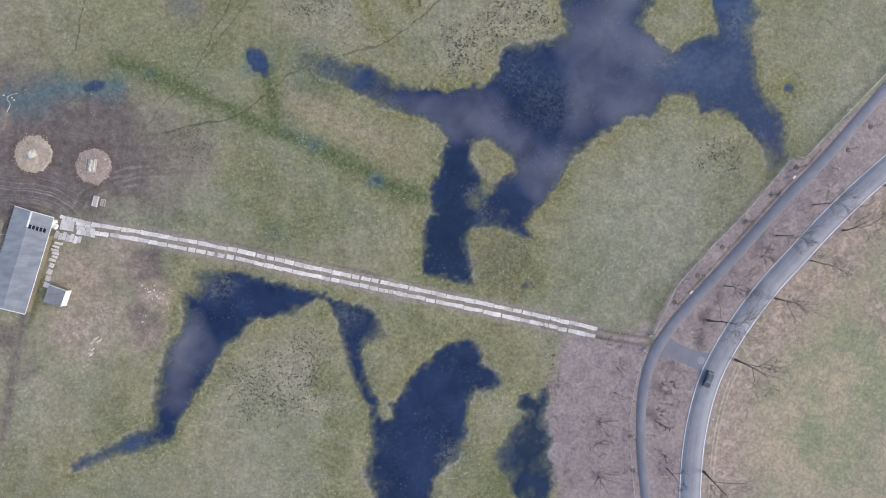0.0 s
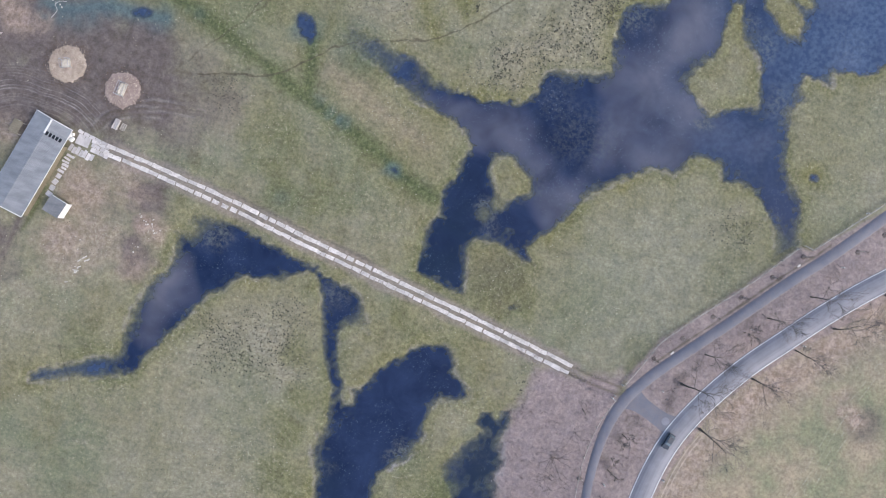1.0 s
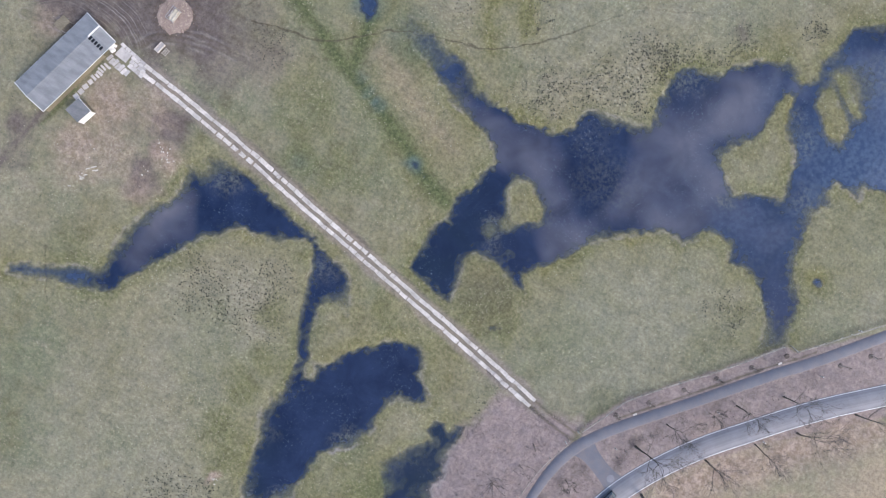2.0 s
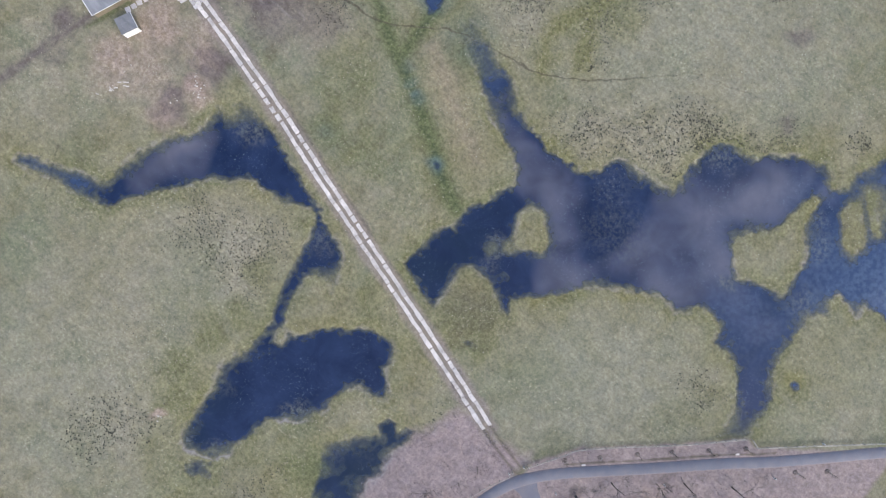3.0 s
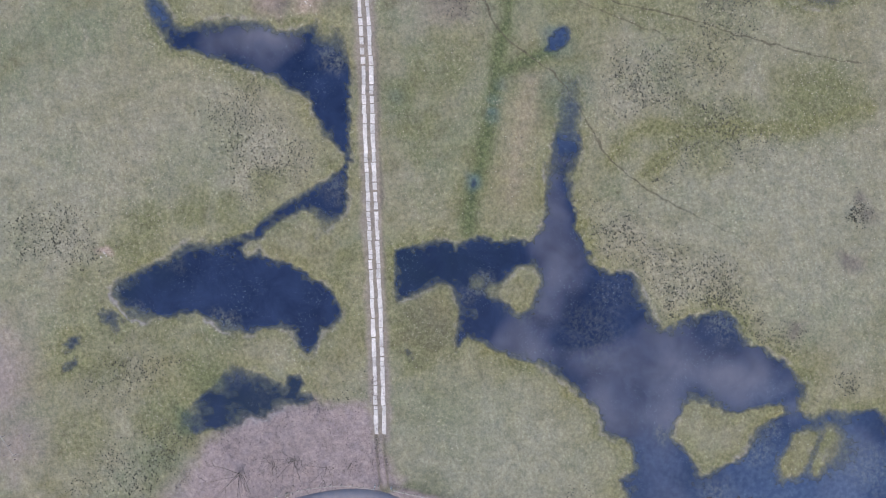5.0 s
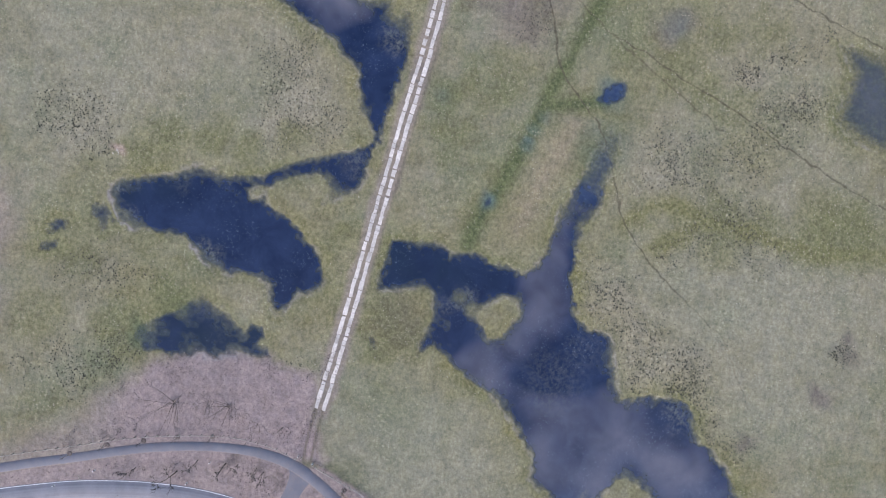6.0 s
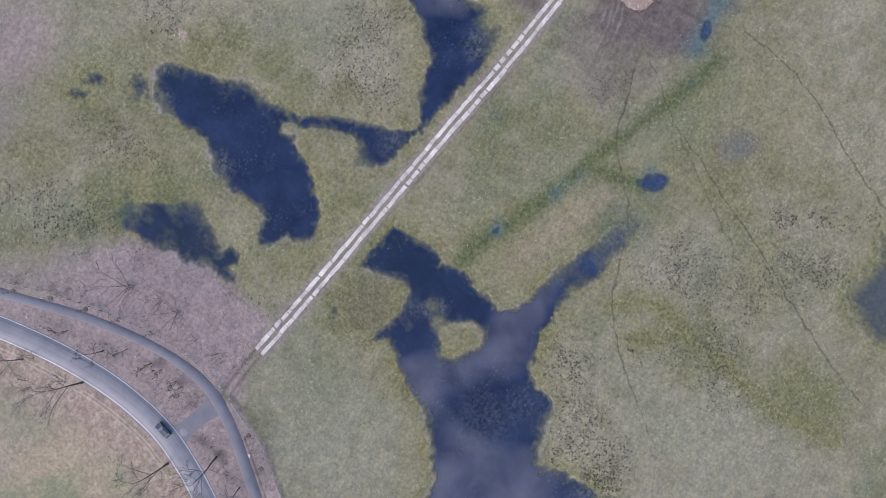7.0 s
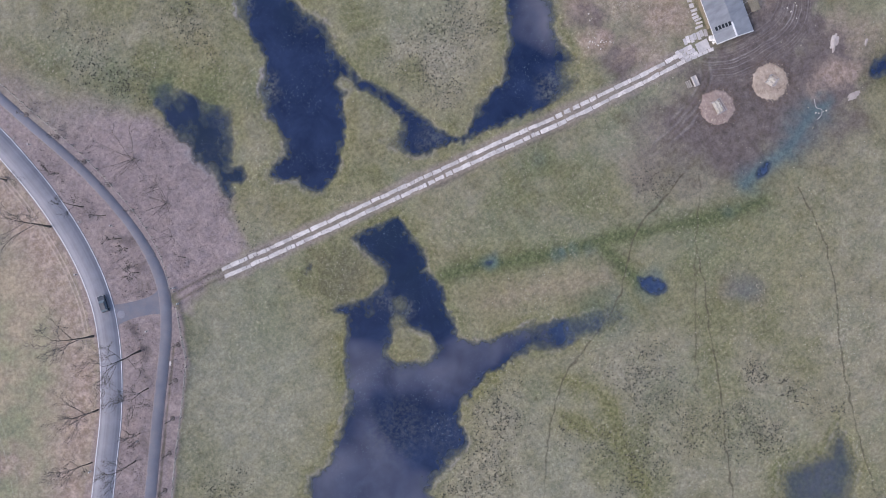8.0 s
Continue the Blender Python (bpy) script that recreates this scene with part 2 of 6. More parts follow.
M_WHITE = plain("white_paint", (0.52, 0.51, 0.49), (0.78, 0.77, 0.75), 4.0, 0.6, bump=0.0, random=0.06)
M_BOARD = plain("brown_wall_boards", (0.150, 0.125, 0.085), (0.270, 0.232, 0.165), 4.0, 0.9, random=0.2)
M_DARK = plain("dark_skylight_glass", (0.012, 0.013, 0.015), (0.030, 0.032, 0.036), 3.0, 0.15, bump=0, random=0.1, spec=0.5)
M_STONE = plain("pale_stone", (0.36, 0.325, 0.275), (0.56, 0.52, 0.45), 4.0, 0.9, random=0.2)
M_TUFT = plain("rush_tuft", (0.050, 0.052, 0.040), (0.102, 0.098, 0.074), 0.6, 0.95, bump=0, random=0)
M_DRY_TUFT = plain("dry_grass_tuft", (0.29, 0.265, 0.19), (0.44, 0.41, 0.32), 0.6, 0.95, bump=0, random=0)
M_MULCH = plain("bark_mulch", (0.095, 0.076, 0.066), (0.19, 0.155, 0.138), 5.0, 0.95, bump=0.03)
M_CAR = plain("dark_car_paint", (0.024, 0.032, 0.046), (0.036, 0.046, 0.062), 2.0, 0.25, bump=0, random=0, spec=0.5)
M_GLASS = plain("car_glass", (0.10, 0.13, 0.155), (0.15, 0.185, 0.21), 1.0, 0.08, bump=0, random=0, spec=0.6)
M_TYRE = plain("tyre_rubber", (0.015, 0.015, 0.015), (0.03, 0.03, 0.03), 6.0, 0.9, random=0)
M_STEEL = plain("galvanised_steel", (0.36, 0.37, 0.38), (0.52, 0.53, 0.54), 4.0, 0.45, 0.7, bump=0)
M_LIGHT = plain("lamp_glass", (0.6, 0.6, 0.58), (0.75, 0.74, 0.72), 2.0, 0.2, bump=0, random=0)
M_STEM = plain("shrub_stems", (0.135, 0.110, 0.098), (0.215, 0.180, 0.162), 2.0, 0.95, bump=0, random=0.2)
M_LOOSE = plain("loose_straw", (0.36, 0.29, 0.215), (0.60, 0.515, 0.42), 1.0, 0.95, bump=0, random=0)
M_LITTER = plain("straw_litter", (0.075, 0.050, 0.038), (0.165, 0.115, 0.085), 1.0, 0.95, bump=0, random=0)
M_SHRUB = plain("dead_stalks", (0.200, 0.160, 0.146), (0.33, 0.275, 0.255), 1.2, 0.95, bump=0, random=0)


# ---- the plan, in metres: x right, y ahead, from below the drone's first place ----
LAKE_EAST = [(-3.7, -6.8), (4.3, -8.6), (9.8, -9.3), (9.8, -4.2), (8.4, 1.6), (9.8, 5.6), (14.5, 5.9), (19.6, 4.2), (25.4, 2.3),
             (23.2, 6.2), (27.5, 10.3), (31.2, 15.3), (34.1, 21.1), (40.7, 27.0), (45.8, 30.9), (49.4, 33.8), (55.3, 33.3),
             (57.9, 35.7), (58.5, 39.1), (62.6, 39.1), (66.2, 38.7), (68.4, 34.6), (72.8, 35.5), (77.3, 34.4), (80.2, 30.0),
             (83.1, 27.1), (85.8, 22.7), (84.9, 16.9), (88.7, 19.4), (91.7, 23.5), (90.9, 30.0), (90.2, 34.7), (84.6, 40.6), (83.0, 44.9), (82.5, 53.3), (81.7, 55.8), (83.7, 59.4), (85.0, 60.4),
             (82.3, 62.9), (83.3, 66.5), (87.4, 66.5), (90.4, 65.6), (89.7, 69.4), (94.5, 70.3), (98.0, 70.0)]
LAKE_WEST = [(101.9, 72.6), (112.2, 87.5), (97.0, 100.3), (75.4, 109.4), (67.4, 104.9), (66.4, 97.1), (64.0, 92.4), (65.1, 89.1), (64.2, 86.0), (62.3, 84.9),
             (59.7, 88.1), (56.9, 88.8), (52.9, 86.3), (49.0, 83.5), (46.1, 80.2), (42.0, 76.9), (38.5, 75.8), (34.3, 73.5), (31.4, 69.3), (32.5, 66.5),
             (32.7, 56.2), (30.3, 54.8), (23.2, 53.0), (17.1, 51.6), (16.1, 46.5), (12.3, 42.8), (7.2, 41.3),
             (-1.4, 41.3), (-10.1, 42.7), (-16.5, 47.2), (-25.0, 49.0), (-33.4, 49.4), (-33.0, 46.6), (-25.2, 43.0),
             (-19.6, 40.4), (-13.6, 36.4), (-5.8, 34.0), (0.0, 31.9), (2.9, 27.6), (0.7, 23.2), (-0.3, 17.5), (-1.9, 13.1),
             (-0.7, 9.5), (-3.2, 5.9), (-3.6, 0.1)]
LEFT_POND_A = [(-62.4, -5.6), (-58.1, -4.9), (-51.7, -5.4), (-44.6, -7.1), (-38.8, -8.1), (-33.1, -10.4), (-28.1, -11.1),
               (-26.9, -12.6), (-25.9, -13.1), (-18.7, -14.3), (-15.1, -16.5), (-13.0, -19.4), (-11.2, -24.4), (-13.7, -23.7),
               (-17.3, -24.4), (-18.7, -26.6), (-18.0, -30.2), (-15.9, -36.0), (-14.1, -39.6), (-15.9, -41.4), (-18.7, -38.8),
               (-20.9, -34.5), (-22.8, -28.7), (-24.5, -23.0), (-25.2, -18.6), (-27.1, -14.0), (-29.5, -13.1), (-34.5, -15.0)]
LEFT_POND_B = [(-37.4, -17.2), (-45.3, -17.9), (-48.1, -20.0), (-49.6, -22.9), (-53.2, -24.6), (-54.9, -27.9), (-56.7, -30.8), (-58.4, -33.3), (-59.7, -35.8), (-61.1, -38.7), (-63.2, -41.6),
               (-64.9, -43.7), (-65.8, -46.6), (-66.9, -48.7), (-68.9, -49.9), (-73.2, -51.2), (-77.5, -51.8), (-81.8, -52.8),
               (-85.3, -54.0), (-88.9, -55.5), (-91.7, -56.1), (-92.0, -54.6), (-90.0, -53.2), (-87.4, -52.4), (-84.6, -50.8),
               (-81.8, -49.7), (-78.9, -48.1), (-75.4, -46.5), (-72.9, -45.1), (-70.9, -43.7), (-71.8, -40.1), (-71.9, -37.2),
               (-71.4, -34.4), (-70.5, -30.1), (-68.8, -26.0), (-67.8, -23.2), (-65.2, -21.4), (-64.5, -18.6), (-64.5, -14.3),
               (-64.7, -11.4),
               (-64.3, -10.7), (-61.0, -9.2), (-62.8, -7.1)]
SOUTH_POND = [(-17.3, -39.6), (-14.1, -39.1), (-10.1, -39.6), (-8.4, -36.0), (-6.5, -32.4), (-1.4, -27.3), (2.9, -23.7), (8.0, -22.7),
              (11.6, -24.2), (12.5, -28.8), (15.9, -31.0), (18.8, -34.7), (14.5, -36.1), (10.6, -36.6), (8.9, -39.7), (8.2, -44.0),
              (9.0, -47.5), (6.8, -52.8), (4.1, -56.2), (0.6, -59.4), (-0.2, -63.7), (-1.1, -69.5), (-1.8, -73.1), (-4.1, -76.7),
              (-8.8, -78.6), (-11.9, -78.5), (-14.6, -73.9), (-15.3, -68.2), (-16.3, -63.1), (-18.6, -57.6), (-17.9, -51.6),
              (-16.7, -47.5), (-16.7, -42.9)]
DARK_POND = [(29.5, -34.0), (26.8, -35.8), (25.8, -38.1), (24.0, -36.4), (21.1, -37.9), (20.7, -40.3), (22.0, -41.6),
             (23.7, -41.6), (21.7, -43.8), (18.7, -46.9), (15.6, -50.9), (14.3, -53.6), (16.0, -56.7), (18.6, -59.2),
             (19.4, -62.9), (21.3, -65.2), (23.1, -68.7), (26.4, -70.4), (29.4, -67.6), (29.6, -64.2), (30.6, -58.9),
             (30.0, -54.8), (30.2, -48.6), (28.9, -45.5), (28.9, -41.9), (29.8, -37.1)]
FAR_POND = [(-62.9, 105.5), (-61.1, 118.1), (-53.5, 124.5), (-38.8, 125.5), (-34.5, 119.9), (-37.2, 112.7), (-42.7, 105.6), (-55.1, 109.7)]
ISLES = [
    [(9.4, 26.9), (12.3, 27.9), (15.9, 26.5), (19.6, 23.6), (20.3, 20.4), (17.4, 18.9), (15.2, 16.3), (12.3, 17.5), (10.9, 20.4), (9.0, 23.3)],
    [(54.7, 56.9), (53.2, 58.6), (56.4, 62.7), (59.8, 67.0), (60.3, 71.8), (60.3, 76.5), (60.7, 80.4), (62.6, 80.7), (63.3, 77.0), (63.6, 73.0), (66.9, 70.0), (70.5, 67.5), (71.0, 63.9), (71.9, 59.9), (72.8, 55.8), (68.3, 54.6), (64.2, 53.7), (61.2, 50.8), (58.6, 52.5)],
    [(68.8, 82.6), (68.8, 85.9), (70.3, 87.3), (75.1, 84.0), (78.8, 80.4), (78.8, 77.0), (76.3, 76.1), (71.7, 79.7)],
    [(69.9, 91.2), (71.8, 91.6), (76.7, 88.3), (80.3, 84.7), (78.3, 84.5), (74.0, 87.4)],
    [(-14.1, -40.6), (-12.6, -39.9), (-11.2, -41.0), (-11.4, -42.9), (-12.8, -43.5), (-14.0, -42.4)],
]
# Small pools: x, y, half length, half width, turn, depth.
POOLS = [(-45.2, 47.9, 4.3, 2.5, -62, .6), (-14.7, 17.4, 1.3, 0.7, -20, .35), (-86.3, 41.4, 3.4, 1.4, 12, .6), (91.4, 41.7, 1.7, 1.2, 0, .6),
         (-3.6, -80.2, 3.6, 2.9, 30, .95), (4.2, -92.2, 3.0, 1.3, -70, .95), (-0.6, -91.2, 2.8, 1.4, -60, .8), (-127.8, 38.2, 4.4, 2.6, 10, .75), (23.2, -9.6, 1.9, 1.2, 40, .35)]

ROAD = [(122.0, 25.4), (116.6, 20.8), (109.7, 14.8), (101.6, 7.0), (93.9, -1.2), (86.9, -8.7), (80.9, -16.2), (75.6, -24.1),
        (71.4, -32.0), (68.7, -39.8), (66.9, -48.2), (66.0, -56.0), (65.6, -64.6), (65.8, -72.6), (66.5, -82.0), (68.1, -92.0),
        (69.8, -101.0), (73.0, -116.0), (79.0, -140.0)]
PATH = [(122.0, 47.6), (116.8, 41.8), (106.7, 30.1), (99.4, 22.0), (91.6, 14.0), (84.3, 6.0), (77.0, -2.0), (69.9, -9.6), (62.8, -17.4),
        (58.0, -23.9), (55.2, -29.6), (53.5, -36.3), (52.8, -44.2), (53.0, -53.0), (54.0, -63.0), (55.4, -71.0), (57.8, -82.0),
        (60.2, -94.0), (62.0, -102.0), (66.0, -120.0), (72.0, -142.0)]
TRACK = [(-86.0, 5.1), (-74.5, 3.2), (-53.1, -0.9), (-38.8, -4.1), (-24.5, -7.2), (11.0, -14.7), (33.0, -19.6), (41.6, -21.6)]
TRACK_END = [(41.6, -21.6), (48.0, -22.9), (54.6, -23.8)]
DITCH = [(-82.0, 47.6), (-71.7, 44.5), (-53.1, 36.0), (-41.7, 30.3), (-30.2, 26.0), (-18.7, 20.3), (-11.5, 16.0), (-2.9, 13.1)]
DITCH_ARM = [(-43.0, 45.0), (-41.5, 38.0), (-40.5, 31.5)]
TRAILS = [[(-68.9, 29.8), (-51.0, 33.8), (-41.0, 41.3), (-33.8, 46.1), (-23.4, 49.5), (-11.6, 53.0), (-5.0, 58.2), (0.5, 63.0), (10.3, 74.1),
           (16.2, 81.0), (24.0, 84.5), (33.5, 88.9)],
          [(-72.4, 32.4), (-61.7, 44.6), (-45.8, 65.7), (-37.2, 77.6)],
          [(-60.0, 46.9), (-55.0, 57.9), (-46.2, 73.4), (-39.1, 86.4), (-28.7, 104.7), (-20.0, 122.0)],
          [(-91.4, 50.3), (-87.9, 66.1), (-82.1, 78.4), (-73.5, 92.2), (-67.2, 106.0), (-59.3, 126.0)],
          [(-87.0, -46.0), (-84.5, -51.0), (-80.0, -58.0)]]

# Patches of tone and growth: x, y, radius, strength.
OLIVE = [(-25.6, -64.8, 6.5, 0.7), (-26.4, -53.4, 5.8, 0.65), (-21.8, -71.7, 5.8, 0.6), (-22.8, -44.5, 5.1, 0.6),
         (-25.8, -33.2, 4.3, 0.5), (-11, -85.1, 7.2, 0.4), (2.2, -88.4, 8.7, 0.45), (2.3, -69.9, 5.8, 0.5),
         (22.9, -95.4, 8.7, 0.4), (22.9, -75.5, 7.2, 0.5), (11.8, -62, 5.8, 0.4), (-27.9, -16, 4.3, 0.5), (-2.9, -19.9, 4.3, 0.5),
         (16.2, -4, 5.8, 0.9), (20.2, 0.7, 5.1, 0.8), (24.4, -6.3, 4.3, 0.6)]
OLIVE_FAR = [(-55.2, 52.1, 5.8, 0.46), (-51.7, 64.1, 8.7, 0.57), (-62.9, 75.1, 7.2, 0.57), (-63.7, 85.4, 7.2, 0.46),
             (-47.2, 71.8, 5.8, 0.57), (-41.9, 79.6, 5.8, 0.52), (-13.3, 78.8, 8.7, 0.57), (-14, 89.1, 7.2, 0.57),
             (-14.6, 66.9, 5.8, 0.57), (-14.5, 56.6, 4.3, 0.46), (-15.2, 103.9, 8.7, 0.75), (-13, 114.5, 8.7, 0.75),
             (-50.3, 27.5, 5.8, 0.34), (-48.2, 20.3, 8.7, 0.4), (-41.9, 13.5, 7.2, 0.34), (-29.7, 7.1, 7.2, 0.34)]
GREENER = [(24.1, -67.2, 4.3, 0.95), (22.3, -61.3, 3.6, 0.91), (27.0, -69.4, 3.2, 0.78), (18.5, -57.5, 2.9, 0.78), (26.0, -62.3, 3.6, 0.95), (-8.4, 52.6, 5.8, 0.22), (-40.7, 91.6, 8.7, 0.25), (-27.4, 71.8, 7.2, 0.22), (-15.9, 114.2, 5.8, 0.3),
           (-39.6, -51.5, 7.2, 0.25), (-43.3, -41.7, 5.8, 0.3), (-34.7, -58.3, 5.8, 0.2), (2.7, 60.8, 8.7, 0.15),
           (36.5, -2.5, 7.2, 0.2), (20.4, -61.4, 4.3, 0.5), (25, -65.3, 3.6, 0.6), (-15.6, -81.2, 5.8, 0.2), (-39.8, 6.4, 5.1, 0.3),
           (-36.7, -15.2, 2.9, 0.2), (42.9, -93.9, 8.7, 0.25)]
BEIGE = [(-93.0, -28.5, 8.7, 0.6), (-101.4, -35.6, 8.0, 0.6), (-84.5, -17.1, 5.1, 0.5), (-107.1, -28.5, 5.8, 0.7), (-33.5, -74, 8.7, 0.8), (-32.7, -83.9, 4.3, 0.7), (-35.9, -61.2, 7.2, 0.5), (-35.2, -33.9, 7.2, 0.9),
         (-29, -39.2, 5.8, 0.9), (-28.6, 30.6, 5.8, 0.6), (-19.6, 26.9, 7.2, 0.6), (4.1, -16.5, 4.3, 0.5), (-0.4, 44.4, 4.3, 0.6),
         (12.4, 48.3, 3.6, 0.6), (-29.8, 64.3, 8.7, 0.6), (-23.7, 81, 7.2, 0.6), (-49.9, 96.8, 8.7, 0.6),
         (-38.6, 102.1, 7.2, 0.6), (-22.9, 51.5, 4.3, 0.6), (-15.6, -25.2, 4.3, 0.5), (14.5, -40.2, 4.3, 0.4)]
SHALLOWS = [(-70.3, -28.6, 4.3, 1), (-71, -37.2, 4.3, 1), (-68.8, -22.8, 4.3, 0.9), (-61.7, -8.5, 3.6, 0.5), (-81.6, -51.5, 7.2, 0.9),
            (-73.1, -47.2, 4.3, 0.4), (-18.7, 0.1, 4.3, 0.8), (-30.2, -21.5, 3.6, 0.3), (-15.9, -23, 3.6, 0.8),
            (-18.7, -51.8, 3.6, 0.7), (88.3, 24.9, 4.3, 1), (83.1, 20.5, 3.6, 0.8), (-25.1, 45.9, 5.8, 0.9), (-13.3, 42.1, 5.1, 0.5),
            (-14, -72.7, 4.3, 0.5), (4.9, -51.2, 5.8, 0.6), (39.3, 75.1, 3.6, 0.8), (57.8, 86.8, 3.6, 0.8), (68.2, 91.7, 5.8, 0.8),
            (22.5, -52.3, 5.8, 1)]
MUD_YARD = [(-96, 22, 16, 1), (-118, 20, 7, 0.8), (-115.5, 13.7, 8, 0.9), (-108, 29, 8, 0.95), (-99.4, 36.1, 7, 0.8),
            (-112, 34, 8, 0.9), (-86, 30, 13, 0.9), (-100, 33, 13, 0.9), (-108, 15, 12, 1), (-78, 22, 12, 0.7), (-92, 14, 9, 0.9),
            (-117, 30, 12, 0.9), (-110, 40, 9, 0.6), (-74, -4, 5, 0.85), (-74.5, -19, 5, 0.75), (-73, -11, 4, 0.5),
            (17, -2, 9, 0.26), (28.5, 108, 3, 0.5), (41.5, 88, 3, 0.5)]
MUD_SPOTS = [(118, -18, 5, 0.6), (113, -15, 4, 0.3), (-84, -8, 5, 0.25), (-105, -30, 4, 0.4), (-107, -24, 4, 0.6), (-66, 24, 9, 0.35),
             (-72, 14, 8, 0.4), (-70, 30, 6, 0.4), (58.4, -34.6, 2, 0.5), (57, -44, 1.6, 0.5), (69.5, -18.2, 2.2, 0.6),
             (67.5, -23.5, 2.4, 0.55), (72, -13.5, 2, 0.4), (60, -31, 1.8, 0.4), (84, 1, 2, 0.35), (-47, -2, 5, 0.2),
             (-64, 62, 5, 0.45), (41, 90, 3, 0.3), (17, 114, 3, 0.35)]
FIELD_GREEN = [(92, -56.8, 7.2, 0.78), (97.9, -23.3, 8, 0.39), (89, -46.6, 4.6, 0.52), (96.4, -36.4, 6.5, 0.36),
               (106.8, -52.5, 7.2, 0.26)]
FIELD_TAN = [(-116.9, 32.6, 4.3, 0.8), (-121.6, 34.3, 3.2, 0.75), (-129.1, 28.8, 5.8, 0.45), (-111.6, 32.3, 2.9, 0.5), (-126.1, 22.9, 5.1, 0.35), (113.9, -16.7, 3.5, 0.9), (111.2, -11.6, 2.9, 0.5), (90.5, -5.7, 5.8, 0.5)]
TAILS = [(-88.7, -54.6, 4.1, 0.9), (-83, -51.9, 3.8, 0.8), (-78.1, -49.9, 3.8, 0.7), (-72.8, -47.8, 3.5, 0.4),
         (-32.4, 47.1, 4.9, 1.4), (-26.6, 45.2, 4.3, 1.2), (-18.9, 43.2, 4.1, 0.9), (-12.1, 40.2, 4.1, 0.7)]
FRINGE = [(-8.5, -80, 2.6, 1), (-3.7, -77.5, 2.3, 1), (-1.7, -74.2, 2, 0.9), (2.4, -56.2, 2, 0.8), (5.3, -53.1, 2, 0.6),
          (9.3, -47.8, 2, 0.5), (29.2, -47.1, 3.5, 0.9), (29.1, -53.5, 2.9, 0.8)]
RUSHES_WEST = [(-46.6, -36.9, 6.5, 1.2), (-50.5, -33.6, 4.3, 1), (-41.3, -30, 5.1, 0.9), (-40.5, -40, 4.3, 0.6), (-31.3, -27.8, 5.8, 1),
               (-31.4, -36.5, 5.8, 0.9), (-32.4, -23.5, 4.3, 1), (-46.9, -41.9, 3.6, 0.7), (-31.3, -92.3, 5.8, 0.9),
               (-26, -86.3, 6.5, 1), (-22.7, -83.2, 5.1, 1), (-26, -96.2, 3.6, 0.6), (-30.7, -82.3, 4.3, 0.8), (-33.7, -89.7, 3.6, 0.6),
               (-41.5, -64.5, 2.6, 0.4)]
RUSHES_SOUTH = [(-62.5, 26.3, 3.8, 1.0), (-57.8, 25.5, 2.9, 0.6), (10.2, -89.3, 3.6, 0.6), (9.5, -79.3, 5.8, 0.9), (11.2, -73.5, 4.3, 0.9), (14.6, -81.1, 3.6, 0.6),
                (12.2, -67.7, 2.9, 0.5), (33.5, -83.2, 6.5, 0.9), (35.7, -94.5, 4.3, 0.6), (31.7, -77.7, 5.8, 0.8),
                (28.6, -70.8, 4.3, 0.6), (37.3, -85.8, 4.3, 0.6), (29.6, -29, 2.9, 0.4), (32.1, -23.1, 2.9, 0.4), (71.4, 25.6, 4.1, 0.9),
                (75.8, 22.7, 2.9, 0.7), (68.4, 22.7, 2.9, 0.6)]
RUSHES_NORTH = [(-32.8, 66.3, 5.8, 0.9), (-26.7, 63, 5.8, 1), (-25.9, 71.9, 4.3, 0.7), (-22, 59, 4.3, 0.6), (-29.5, 80.5, 5.1, 0.7),
                (-28.5, 86.5, 4.3, 0.8), (-36, 87.5, 4.3, 0.8), (-53.1, 81.7, 2.9, 1.6), (-51.2, 79.4, 1.7, 1.5),
                (-43.6, 91.4, 5.1, 0.9), (-44.2, 98.7, 3.8, 1), (-46, 103.1, 2.3, 1), (-16, 86, 5.1, 1.1), (-14.2, 81.7, 3.6, 0.8),
                (-56.7, 93.3, 2.3, 0.9), (-60.1, 99, 2.9, 0.9), (-63.5, 101.7, 2, 0.9), (-33.5, 93.6, 2.6, 0.7), (-9.9, 73.1, 5.1, 0.7),
                (-10.6, 82, 5.1, 0.8)]
RUSHES_EAST = [(19.1, 57.6, 5.1, 0.8), (24.6, 62.5, 6.5, 1), (22.6, 69.7, 5.8, 1), (29.5, 58.4, 3.2, 1), (28.7, 70.1, 5.8, 1.1),
               (33.9, 74.9, 4.3, 0.9), (44, 77.2, 3.2, 0.6), (46.4, 84.8, 3.6, 0.5), (-0.7, 47.3, 3.6, 0.6), (5, 49.2, 3.6, 0.6),
               (12, 54.2, 3.6, 0.7), (16.6, 112.2, 2.3, 2.4), (23.7, 70.5, 5.1, 0.9), (40.3, 79.9, 3.6, 0.9), (44.8, 85.7, 4.3, 0.9),
               (59.8, 96.5, 3.6, 0.9), (16, 114, 2.6, 2.2), (-5.9, 88.2, 5.8, 0.6)]
